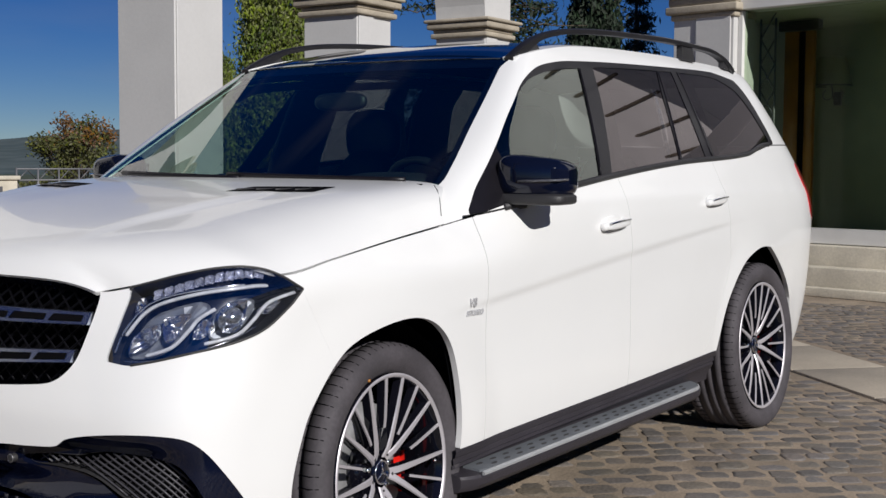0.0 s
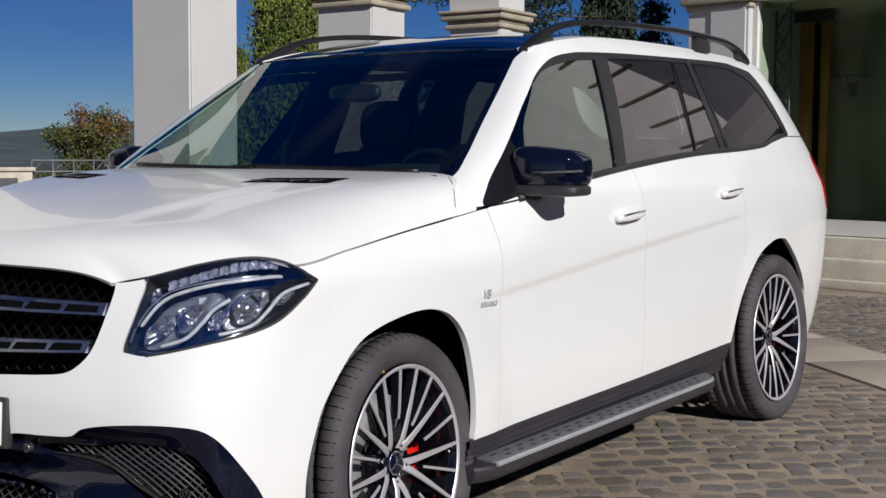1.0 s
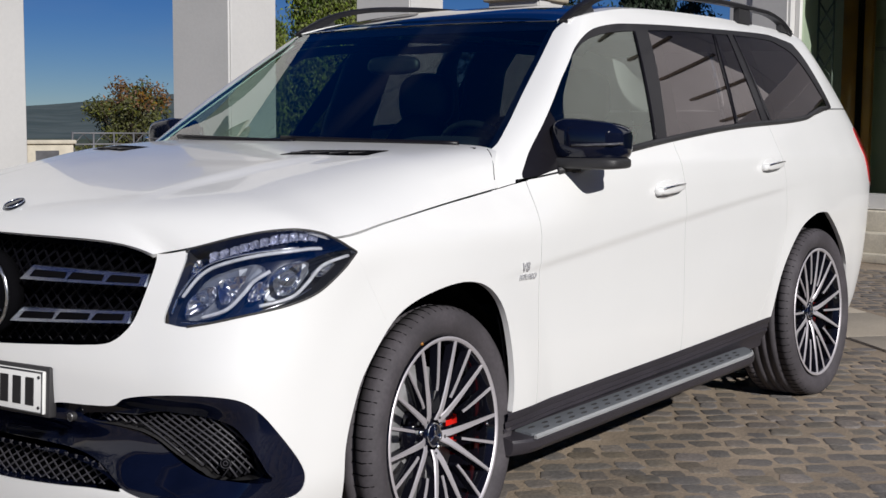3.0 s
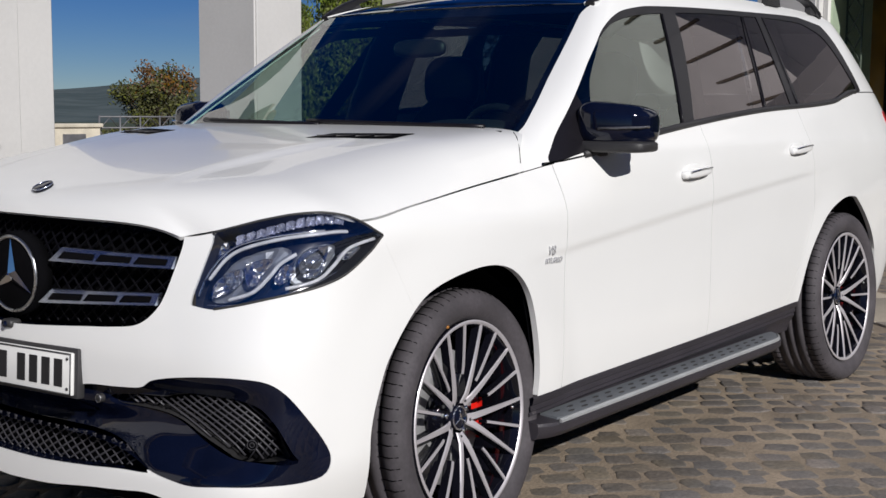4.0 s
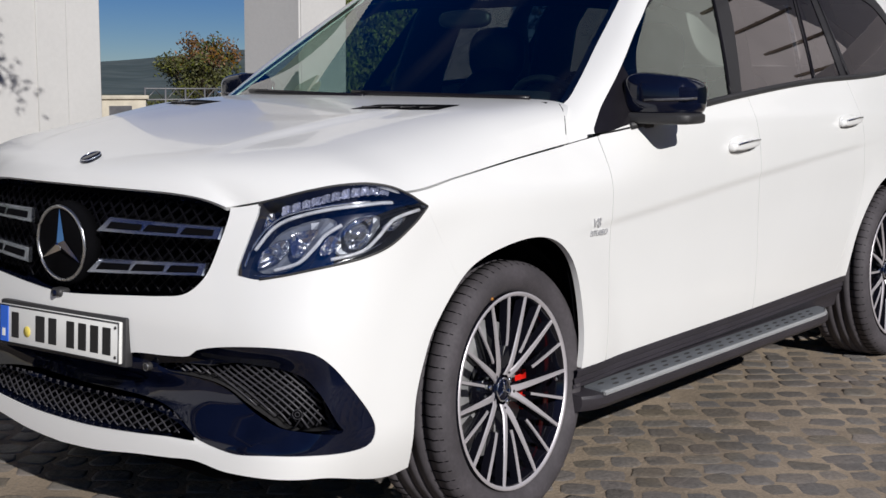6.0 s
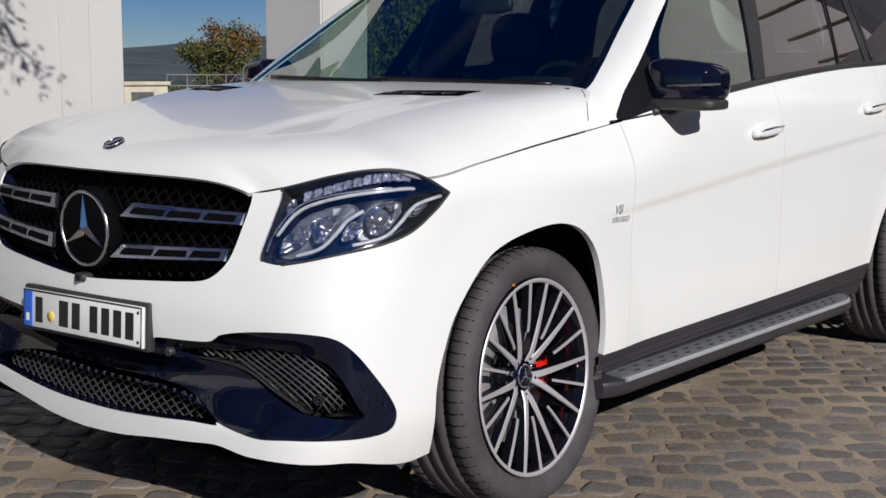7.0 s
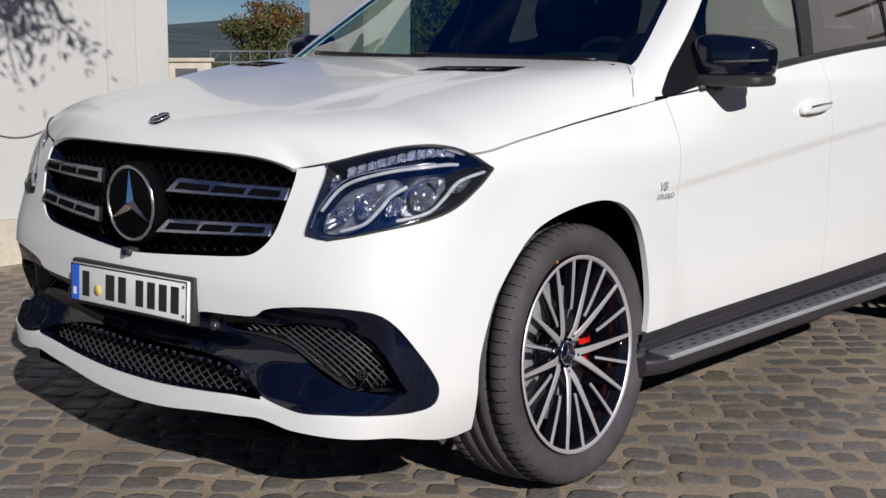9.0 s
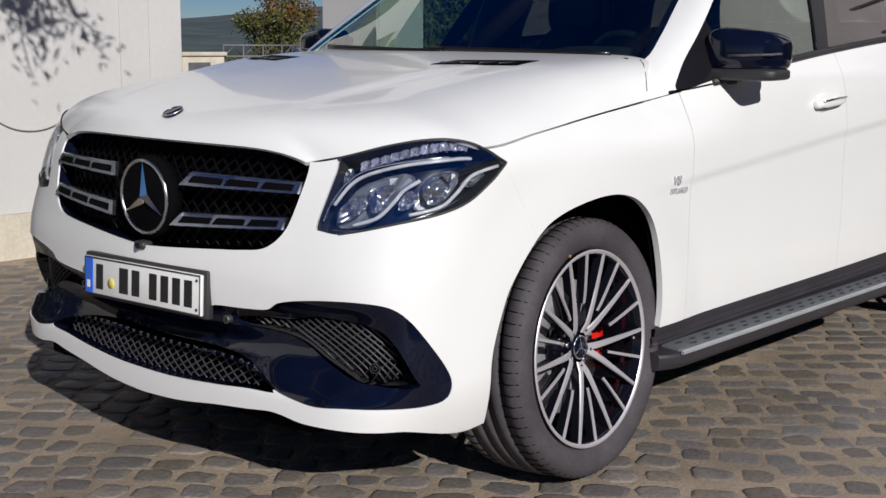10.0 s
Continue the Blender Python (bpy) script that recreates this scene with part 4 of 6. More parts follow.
MESH_IN = outline([(-0.425, 0.522), (-0.254, 0.532), (-0.201, 0.543), (-0.110, 0.553), (0.037, 0.548), (0.132, 0.535), (0.180, 0.506), (0.209, 0.479), (0.251, 0.424), (0.270, 0.393), (0.132, 0.399), (0.036, 0.403),
                   (-0.050, 0.424), (-0.113, 0.446), (-0.176, 0.473), (-0.241, 0.488), (-0.322, 0.493), (-0.426, 0.496)], 6)
LOW_GRILLE = outline([(s * y, z) for s, pts in ((1, ((0.0, 0.406), (0.16, 0.409), (0.32, 0.408), (0.42, 0.398), (0.50, 0.376), (0.556, 0.349), (0.45, 0.343), (0.323, 0.332), (0.15, 0.321))),
                                (-1, ((0.0, 0.319), (0.15, 0.321), (0.323, 0.332), (0.45, 0.343), (0.556, 0.349), (0.50, 0.376), (0.42, 0.398), (0.32, 0.408), (0.16, 0.409)))) for y, z in pts], 6)
SCREEN = outline([(0.0, 1.10), (-0.72, 1.13), (-0.80, 1.20), (-0.789, 1.276), (-0.745, 1.392), (-0.698, 1.518), (-0.655, 1.625), (-0.640, 1.668), (-0.45, 1.690), (0.0, 1.700), (0.45, 1.690), (0.640, 1.668),
                  (0.655, 1.625), (0.698, 1.518), (0.745, 1.392), (0.789, 1.276), (0.80, 1.20), (0.72, 1.13)], 6)
WINDOWS = outline([(0.505, 1.112), (0.551, 1.180), (0.690, 1.290), (0.850, 1.410), (0.980, 1.496), (1.110, 1.578), (1.262, 1.640), (1.44, 1.673), (1.611, 1.689), (2.029, 1.712), (2.732, 1.739), (3.10, 1.750),
                   (3.378, 1.748), (3.516, 1.716), (3.605, 1.615), (3.66, 1.42), (3.60, 1.381), (3.423, 1.353), (3.236, 1.328), (2.544, 1.29), (2.0, 1.259), (1.539, 1.226), (1.0, 1.182), (0.70, 1.148)], 6)
lip_low = curve((-0.9, 0.246), (-0.7, 0.255), (-0.5, 0.277), (-0.37, 0.288), (-0.273, 0.296), (-0.142, 0.282), (0.187, 0.279), (0.441, 0.238), (0.54, 0.25), (1.5, 0.25))
sill_line = curve((0.2, 0.392), (0.857, 0.404), (1.53, 0.414), (2.5, 0.436))
hood_top = curve((-0.80, 0.992), (-0.62, 0.986), (-0.462, 0.974), (-0.232, 0.963), (-0.133, 0.950), (-0.009, 0.964), (0.186, 1.001), (0.367, 1.018), (0.45, 1.008), (0.516, 0.990), (0.717, 1.018), (0.977, 1.053), (1.249, 1.085), (1.42, 1.110), (1.9, 1.16))

# nose: bumper, wings, openings
skin = nose_skin
far_back = lambda p: -(np.abs(p[:, 1]) - 0.6)
_, skin = cut(skin, ARCH_FRONT, "xz", also=far_back)
A_of = lambda p: p[:, 0] + np.abs(p[:, 1])
skin, _ = split(skin, skin[0][:, 2] - hood_top(A_of(skin[0])) + 0.003)
_, skin = split(skin, np.maximum(0.30 - skin[0][:, 0], skin[0][:, 2] - sill_line(skin[0][:, 0])))
grille_hole, skin = cut(skin, GRILLE, "yz", also=lambda p: p[:, 0] + 0.5)
lamp_lens, skin = cut(skin, LAMP, "az")
low_hole, skin = cut(skin, LOW_GRILLE, "yz", also=lambda p: p[:, 0] + 0.5)
intake_skin, skin = cut(skin, INTAKE, "az")
_, skin = split(skin, skin[0][:, 2] - lip_low(A_of(skin[0])))
wing_cut = lambda p: A_of(p) - (0.586 + 0.64 * (0.951 - p[:, 2]))
bumper_skin, wings = split(skin, wing_cut(skin[0]) + 0.0001)
_, wings = split(wings, wing_cut(wings[0]) - 0.0001)
part("bumper", edged(bumper_skin, 0.005), M["paint"], car, "white front bumper")
wing_l, wing_r = left_of(wings)
part("wing", edged(wing_l, 0.02), M["paint"], car)
part("wing", edged(wing_r, 0.02), M["paint"], car)
grille_hole, low_hole = tidy(grille_hole), tidy(low_hole)
for s in left_of(lamp_lens):
    part("headlamp_lens", pushed(tidy(s), 0.001), M["lens"], car, "clear headlamp lens")


# flanks: doors and rear quarter
def gap_line(skin, phi, half=0.0013):
    a, rest = split(skin, phi(skin[0]) + half)
    _, b = split(rest, phi(rest[0]) - half)
    return a, b


skin = flank_skin
_, skin = cut(skin, ARCH_REAR, "xz", also=lambda p: p[:, 1] + 0.6)
skin, _ = split(skin, skin[0][:, 2] - belt(skin[0][:, 0]) + 0.004)
_, skin = split(skin, np.maximum(skin[0][:, 2] - sill_line(skin[0][:, 0]), skin[0][:, 0] - 3.0))
front_door, skin = gap_line(skin, lambda p: p[:, 0] - (1.565 + 0.02 * np.sin(3 * p[:, 2])))
rear_door, quarter = gap_line(skin, lambda p: p[:, 0] - np.where(p[:, 2] > 0.85, 2.66 - 0.10 * (p[:, 2] - 0.85), 2.66 - 0.9 * (0.85 - p[:, 2]) ** 1.3))
tail_skin, quarter = cut(quarter, outline([(3.94, 1.275), (4.06, 1.285), (4.4, 1.285), (4.4, 0.97), (4.08, 0.985), (3.98, 1.06)], 6), "xz", also=lambda p: 0.30 - np.abs(p[:, 1]))
for s in (tail_skin, mirrored(tail_skin)):
    tl = part("tail_lamp", edged(pushed(tidy(s), 0.006), 0.012), M["tail"], car, "red tail lamp")
for door in (front_door, rear_door, quarter):
    nm = "rear_quarter" if door is quarter else "door_panel"
    part(nm, edged(door, 0.02), M["paint"], car)
    part(nm, edged(mirrored(door), 0.02), M["paint"], car)
for s, nm in ((flank_skin, "inner_flank"), (nose_skin, "inner_wing")):
    inner, _ = split(s, np.maximum(s[0][:, 2] - np.minimum(belt(s[0][:, 0]) - 0.02, hood_top(A_of(s[0])) - 0.03), 0.30 - s[0][:, 0]))
    inner = tidy(cut(inner, ARCH_REAR, "xz")[1] if s is flank_skin else cut(inner, ARCH_FRONT, "xz")[1])
    for half in left_of(inner):
        if len(half[1]):
            part(nm, pushed(tidy(half), -0.035), M["dark"], car)
    if s is flank_skin:
        part(nm, pushed(mirrored(inner), -0.035), M["dark"], car)

# greenhouse
hp = house_skin[0]
skin, _ = split(house_skin, hp[:, 2] - np.where((hp[:, 0] > 1.27) | (np.abs(hp[:, 1]) > 0.62), drip(hp[:, 0]) + 0.002, 1.83))
_, skin = split(skin, np.where((np.abs(skin[0][:, 1]) > 0.60) & (skin[0][:, 0] > 0.45), skin[0][:, 2] - belt(skin[0][:, 0]) - 0.002, 1.0))
glass, skin = cut(skin, SCREEN, "yz", also=lambda p: p[:, 0] - 1.6)
_, glass = split(glass, glass[0][:, 2] - 1.13)
part("windscreen", tidy(glass), M["screen"], car, "dark tinted windscreen")
band = pushed(tidy(glass), -0.004)
band, _ = split(band, 1.635 - band[0][:, 2])
frit, clear = split(pushed(tidy(glass), -0.002), 0.0 - inside(np.stack([tidy(glass)[0][:, 1], tidy(glass)[0][:, 2]], 1), SCREEN) - 0.022)
part("screen_border", tidy(frit), M["gloss_black"], car, "black border of the windscreen")
part("sunshade_band", tidy(band), M["gloss_black"], car)
side_glass, skin = cut(skin, WINDOWS, "xz", also=lambda p: 0.5 - np.abs(p[:, 1]))
_, skin = split(skin, np.where(skin[0][:, 0] < 1.45, np.maximum(np.abs(skin[0][:, 1]) - 0.66, 1.655 - skin[0][:, 2]), 1.0))
part("pillar_frame", edged(skin, 0.02), M["paint"], car)


def window(name, poly, mat, label):
    """A pane let into the black window frame, on both sides."""
    global side_glass
    pane, side_glass = cut(side_glass, outline(poly, 5), "xz")
    for s in left_of(tidy(pane)):
        part(name, pushed(tidy(s), -0.002), mat, car, label)


window("front_door_glass", [(0.752, 1.182), (0.745, 1.29), (0.762, 1.352), (0.896, 1.446), (1.069, 1.547), (1.196, 1.599), (1.385, 1.637), (1.612, 1.660), (1.622, 1.652), (1.56, 1.53), (1.48, 1.38), (1.406, 1.235), (1.392, 1.227), (1.18, 1.212), (1.0, 1.197), (0.85, 1.186)],
       M["side_glass"], "front door window, lightly tinted")
window("rear_door_glass", [(1.765, 1.672), (1.90, 1.682), (2.14, 1.695), (2.438, 1.706), (2.446, 1.698), (2.38, 1.60), (2.31, 1.45), (2.240, 1.292), (2.22, 1.281), (1.9, 1.260), (1.53, 1.236), (1.517, 1.244), (1.60, 1.38), (1.69, 1.53), (1.752, 1.655)], M["tinted"], "dark privacy glass")
window("rear_door_light", [(2.465, 1.706), (2.60, 1.712), (2.622, 1.704), (2.598, 1.58), (2.575, 1.42), (2.560, 1.312), (2.545, 1.304), (2.40, 1.294), (2.285, 1.286), (2.275, 1.296), (2.335, 1.45), (2.405, 1.60), (2.455, 1.698)], M["tinted"], "dark privacy glass")
window("quarter_glass", [(2.72, 1.714), (2.80, 1.718), (3.093, 1.722), (3.38, 1.710), (3.475, 1.680), (3.51, 1.62), (3.55, 1.52), (3.595, 1.415), (3.58, 1.398), (3.397, 1.367), (3.177, 1.338), (2.90, 1.323), (2.70, 1.313), (2.682, 1.325), (2.685, 1.42), (2.69, 1.55), (2.705, 1.70)], M["tinted"], "dark privacy glass")
for s in left_of(tidy(side_glass)):
    part("window_frame", edged(pushed(s, 0.001), 0.006), M["frame"], car, "black window frame and pillars")
for sgn in (-1, 1):
    for (x0, z0), (x1, z1) in (((1.630, 1.658), (1.412, 1.234)), ((2.455, 1.702), (2.248, 1.289)), ((2.690, 1.716), (2.640, 1.312))):
        t = np.linspace(0, 1, 12)
        px_, pz_ = x0 + (x1 - x0) * t, z0 + (z1 - z0) * t
        part("window_channel", tube(np.stack([px_, sgn * (half_width(px_, pz_) + 0.002), pz_], -1), 0.0045, 6), M["frame"], car)
    bx = np.linspace(0.66, 3.56, 60)
    line = np.stack([bx, sgn * (half_width(bx, belt(bx) + 0.004) + 0.002), belt(bx) + 0.004], -1)
    part("belt_moulding", tube(line, 0.010, 6, flat=1.3), M["trim"], car)


# roof
def roof_skin(v, s):
    x0 = 1.112 + 0.066 * v * v
    x = x0 + (3.88 - x0) * s
    d = drip(x)
    ye = half_width(x, d) * (1 - np.clip((x - 3.2) / (rear_end(d) - 3.2), 0, 0.99) ** 7) ** (1 / 7) * (1 - 0.03 * step(1.42, 1.18, x))
    c = crown(x - 0.06 * v * v * (1 - s))
    return np.stack([x, v * ye, c - np.maximum(c - d, 0) * np.abs(v) ** 3.2], -1)


rs = grid(roof_skin, np.linspace(-1, 1, 81), np.linspace(0, 1, 120))
if normals_of(rs)[40 * 120 + 60][2] < 0:
    rs = rs[0], rs[1][:, ::-1]
glass_roof, white_roof = cut(rs, outline([(1.0, 0.0), (1.0, -0.64), (1.16, -0.635), (1.6, -0.590), (2.4, -0.575), (2.75, -0.55), (2.80, 0.0), (2.75, 0.55), (2.4, 0.575), (1.6, 0.590), (1.16, 0.635), (1.0, 0.64)], 6), "xy")
part("roof", edged(white_roof, 0.012), M["paint"], car)
part("roof_glass", edged(pushed(glass_roof, -0.003), 0.008), M["roof_glass"], car, "black glass panorama roof")
for sgn in (-1, 1):
    rail_z = curve((1.16, 1.672), (1.22, 1.705), (1.31, 1.746), (1.46, 1.792), (1.7, 1.830), (2.18, 1.862), (2.8, 1.881), (3.2, 1.877), (3.42, 1.850), (3.56, 1.800))
    rail_y = curve((1.16, 0.655), (1.4, 0.648), (2.0, 0.632), (3.0, 0.625), (3.56, 0.625))
    xs = np.linspace(1.17, 3.56, 60)
    pts, faces = [], []
    for x in xs:
        h = 0.023 + 0.026 * float(step(1.42, 1.20, x)) + 0.010 * float(step(3.35, 3.5, x))
        for dy, dz in ((-0.020, -h), (-0.021, -0.006), (-0.013, 0.0), (0.010, 0.0), (0.018, -0.006), (0.018, -h)):
            pts.append((x, sgn * (float(rail_y(x)) - dy), float(rail_z(x)) + dz))
    for i in range(59):
        for q in range(6):
            f = (i * 6 + q, i * 6 + (q + 1) % 6, (i + 1) * 6 + (q + 1) % 6, (i + 1) * 6 + q)
            faces.append(f if sgn > 0 else f[::-1])
    faces += [tuple(range(6)), tuple(354 + q for q in range(6))]
    r = part("roof_rail", (pts, faces), M["rail"], car, "black roof rail", sharp=40)
    for x0, x1, low in ((1.18, 1.36, 0.0), (2.86, 2.98, 0.0), (3.42, 3.56, 0.0)):
        bm = bmesh.new()
        vs = []
        for x in (x0, x1):
            zt, zb, y = float(rail_z(x)) - 0.008, float(drip(x)) - 0.005, sgn * float(rail_y(x))
            vs.append([bm.verts.new((x + (0.05 if zz == zb and x == x1 else 0), y + dy, zz)) for dy, zz in ((-0.014, zb), (0.014, zb), (0.014, zt), (-0.014, zt))])
        for q in range(4):
            bm.faces.new((vs[0][q], vs[0][(q + 1) % 4], vs[1][(q + 1) % 4], vs[1][q]))
        bm.faces.new(vs[0]), bm.faces.new(vs[1])
        bmesh.ops.recalc_face_normals(bm, faces=bm.faces)
        part("rail_foot", bm, M["trim"], r, smooth=False)

# bonnet
hs = grid(hood_skin, np.linspace(-1, 1, 121), np.linspace(0, 1, 130))
if normals_of(hs)[60 * 130 + 60][2] < 0:
    hs = hs[0], hs[1][:, ::-1]
VENT = np.array([(-0.035, -0.364), (0.092, -0.371), (0.180, -0.637), (0.056, -0.640)])
for sgn in (1, -1):
    vent, hs = cut(hs, VENT * [1, sgn], "xy")
    v = part("bonnet_vent", pushed(tidy(vent), 0.0006), M["dark"], car, "black bonnet vent")
    for k in range(4):
        t = (k + 0.7) / 4.6
        a, b = VENT[0] + (VENT[3] - VENT[0]) * t, VENT[1] + (VENT[2] - VENT[1]) * t
        q = np.linspace(0, 1, 5)[:, None]
        line = a + (b - a) * q
        near = [hs[0][np.argmin(((hs[0][:, :2] - [lx, sgn * ly]) ** 2).sum(1))][2] for lx, ly in line]
        part("vent_slat", tube(np.stack([line[:, 0], sgn * line[:, 1], np.array(near).mean() + np.linspace(0.0, 0.001, 5)], -1), 0.003, 5), M["trim"], v)
part("bonnet", edged(hs, 0.012), M["paint"], car, "white bonnet with two raised folds")
part("engine_bay", pushed(tidy(hs), -0.05), M["dark"], car)
# Thin black tubes on the paint draw the shade in the bonnet's gaps.
for sgn in (-1, 1):
    part("bonnet_seam", tube([(0.467, sgn * 0.801, 1.2053), (0.438, sgn * 0.8332, 1.1903), (0.401, sgn * 0.8672, 1.1593), (0.380, sgn * 0.884, 1.136), (0.365, sgn * 0.8965, 1.1143)], 0.0016, 5), M["dark"], car)
# The wing's gap gets the same black line for its shade.
for sgn in (-1, 1):
    sx = np.linspace(0.342, 0.512, 8)
    sz = 1.0850 + (sx - 0.342) * 0.146
    part("wing_seam", tube(np.stack([sx, sgn * (half_width(sx, sz) + 0.0004), sz], -1), 0.0016, 5), M["dark"], car)
bz = float(hood_mid(-0.717))
badge = part("bonnet_badge", lathe([(-0.004, 0.0001), (-0.004, 0.03), (0.004, 0.030), (0.006, 0.026), (0.005, 0.0001)], 28, "z"), M["gloss_black"], car, "round blue-black enamel badge",
             Matrix.Translation((-0.715, 0, bz + 0.004)) @ Matrix.Rotation(radians(-24), 4, "Y"))
part("badge_ring", tube([(0.029 * math.cos(a), 0.029 * math.sin(a), 0.005) for a in np.arange(28) * math.pi / 14], 0.0018, 6, True), M["dark_chrome"], badge)


# ---- nose details ----
def nose_at(a, z, side=-1, out=0.0):
    """A point of the nose skin by a = x + |y| and height, moved out along its normal."""
    th = np.radians(np.linspace(0, 90, 240))
    p = around_nose(th, np.full(240, float(z)))
    t = np.interp(a, p[:, 0] - p[:, 1], th)
    q = around_nose(np.array([t - 0.01, t, t + 0.01, t]), np.array([z, z, z, z + 0.01]))
    n = np.cross(q[2] - q[0], q[3] - q[1])
    n /= np.linalg.norm(n)
    if n[0] * (q[1][0] - 0.5) + n[1] * q[1][1] < 0:
        n = -n
    g = q[1] + n * out
    return np.array([g[0], -side * g[1], g[2]])


def front_x(y, z):
    return nose(z) + bow(z) * y * y


# A near-black sheet replaces the shaded depth behind the grille.
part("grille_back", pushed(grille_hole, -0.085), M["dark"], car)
e_rim = edged(pushed(grille_hole, -0.001), 0.085)
part("grille_rim", (e_rim[0], e_rim[1][len(grille_hole[1]):]), M["gloss_black"], car, "gloss black grille surround")


def lattice(poly, pitch_y, pitch_z, depth, r, tilt=1.0, squash=0.7, clip=lambda y, z: True, fx=front_x):
    """Crossed strands of a grille, cut to a closed (y, z) outline."""
    pieces = []
    y0, z0 = poly.min(0)
    y1, z1 = poly.max(0)
    for sgn in (1, -1):
        span = (z1 - z0) * pitch_y / pitch_z
        for c in np.arange(y0 - span, y1 + span, pitch_y):
            t = np.linspace(0, 1, 70)
            z = z0 + (z1 - z0) * t
            y = c + sgn * span * (t - 0.5)
            ok = inside(np.stack([y, z], 1), poly) < -0.002
            ok &= np.array([clip(p, q) for p, q in zip(y, z)])
            idx = np.flatnonzero(ok)
            for run in np.split(idx, np.flatnonzero(np.diff(idx) > 1) + 1):
                if len(run) > 3:
                    run = run[::3] if len(run) > 9 else run
                    pieces.append(tube(np.stack([fx(y[run], z[run]) + depth, y[run], z[run]], -1), r, 4, flat=1.0))
    return joined(*pieces)


part("grille_mesh", lattice(GRILLE, 0.045, 0.040, 0.050, 0.0034), M["grille_mesh"], car, "black lattice grille")


def ribbon(y0, y1, z0, z1, h0, h1, off, sgn, thick=0.012, slant=0.0, n=14):
    """A flat bar across the grille, leaning back, that follows the nose's bow from its inner to its outer end."""
    pts, faces = [], []
    for t in np.linspace(0, 1, n):
        zc, half = z0 + (z1 - z0) * t, h0 + (h1 - h0) * t
        for dz, dx in ((-half, 0.003), (-half * 0.92, 0.0), (half * 0.92, 0.0), (half, 0.003), (half, thick), (-half, thick)):
            y = y0 + (y1 - y0) * t + slant * dz * (1 - t)
            pts.append((float(front_x(y, zc)) + off + dx + 0.56 * dz, sgn * y, zc + dz))
    for i in range(n - 1):
        for q in range(6):
            f = (i * 6 + q, i * 6 + (q + 1) % 6, (i + 1) * 6 + (q + 1) % 6, (i + 1) * 6 + q)
            faces.append(f if sgn > 0 else f[::-1])
    faces += [tuple(range(6)), tuple((n - 1) * 6 + q for q in range(6))]
    return pts, faces


for y0, y1, z0, z1 in ((0.172, 0.582, 0.880, 0.883), (0.156, 0.553, 0.768, 0.790)):
    for sgn in (-1, 1):
        bar = part("grille_bar", ribbon(y0, y1, z0, z1, 0.0195, 0.0155, -0.004, sgn, slant=0.8), M["dark_chrome"], car, "polished slotted grille bar", sharp=40)
        for t0, t1 in ((0.06, 0.36), (0.40, 0.67), (0.715, 0.95)):
            ya, yb = y0 + (y1 - y0) * t0, y0 + (y1 - y0) * t1
            za, zb = z0 + (z1 - z0) * t0, z0 + (z1 - z0) * t1
            # Near-black strips on the bar's face paint the shade inside its slots.
            part("bar_slot", ribbon(ya, yb, za, zb, 0.0092, 0.0080, -0.0056, sgn, 0.008, 0.6, 6), M["dark"], bar, sharp=40)
emblem = part("grille_emblem", lathe([(0.03, 0.0001), (0.03, 0.112), (-0.002, 0.112), (-0.012, 0.100), (-0.010, 0.0001)], 56, "x"), M["dark"], car, "round black emblem disc", Matrix.Translation((-0.818, -0.010, 0.816)) @ Matrix.Diagonal((1, 1.13, 1.05, 1)))
part("emblem_ring", tube([(-0.012, 0.098 * math.cos(a), 0.098 * math.sin(a)) for a in np.arange(56) * math.pi / 28], 0.0048, 10, True), M["satin"], emblem)


def emblem_arm(turn):
    bm = bmesh.new()
    a = [bm.verts.new(v) for v in ((-0.026, 0, 0.004), (-0.014, -0.019, -0.010), (-0.014, 0.019, -0.010), (-0.014, 0, 0.094))]
    for f in ((0, 1, 3), (0, 3, 2), (0, 2, 1), (1, 2, 3)):
        bm.faces.new([a[i] for i in f])
    bmesh.ops.recalc_face_normals(bm, faces=bm.faces)
    bmesh.ops.transform(bm, matrix=Matrix.Rotation(turn, 4, "X"), verts=bm.verts)
    return bm


for k in range(3):
    part("emblem_arm", emblem_arm(k * 2 * math.pi / 3), M["chrome"], emblem, smooth=False)
cam_pod = part("parking_camera", block(-0.850, -0.81, -0.024, 0.024, 0.666, 0.690, 0.010, 3), M["trim"], car, "small black parking camera")
part("camera_eye", lathe([(-0.856, 0.0001), (-0.855, 0.008), (-0.846, 0.010)], 14, "x", centre=(0, 0, 0.676)), M["gloss_black"], cam_pod)

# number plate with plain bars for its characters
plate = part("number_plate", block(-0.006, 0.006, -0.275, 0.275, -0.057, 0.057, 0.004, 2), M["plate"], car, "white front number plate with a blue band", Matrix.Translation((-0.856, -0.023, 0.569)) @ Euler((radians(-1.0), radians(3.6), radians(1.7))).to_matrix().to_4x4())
part("plate_holder", block(0.004, 0.030, -0.288, 0.288, -0.066, 0.068, 0.006, 2), M["trim"], plate)
part("blue_band", block(-0.0085, -0.004, 0.232, 0.270, -0.053, 0.053, 0.001, 1), M["plate_blue"], plate, "blue band", smooth=False)
for y, w in ((0.198, 0.034), (0.078, 0.042), (0.020, 0.036), (-0.062, 0.034), (-0.115, 0.034), (-0.168, 0.034), (-0.221, 0.034)):
    part("character_bar", block(-0.0082, -0.004, y - w / 2, y + w / 2, -0.037, 0.037, 0.001, 1), M["ink"], plate, smooth=False)
part("seal", lathe([(-0.0085, 0.0001), (-0.0085, 0.015), (-0.005, 0.016)], 20, "x", centre=(0, 0.140, -0.014)), M["seal"], plate)
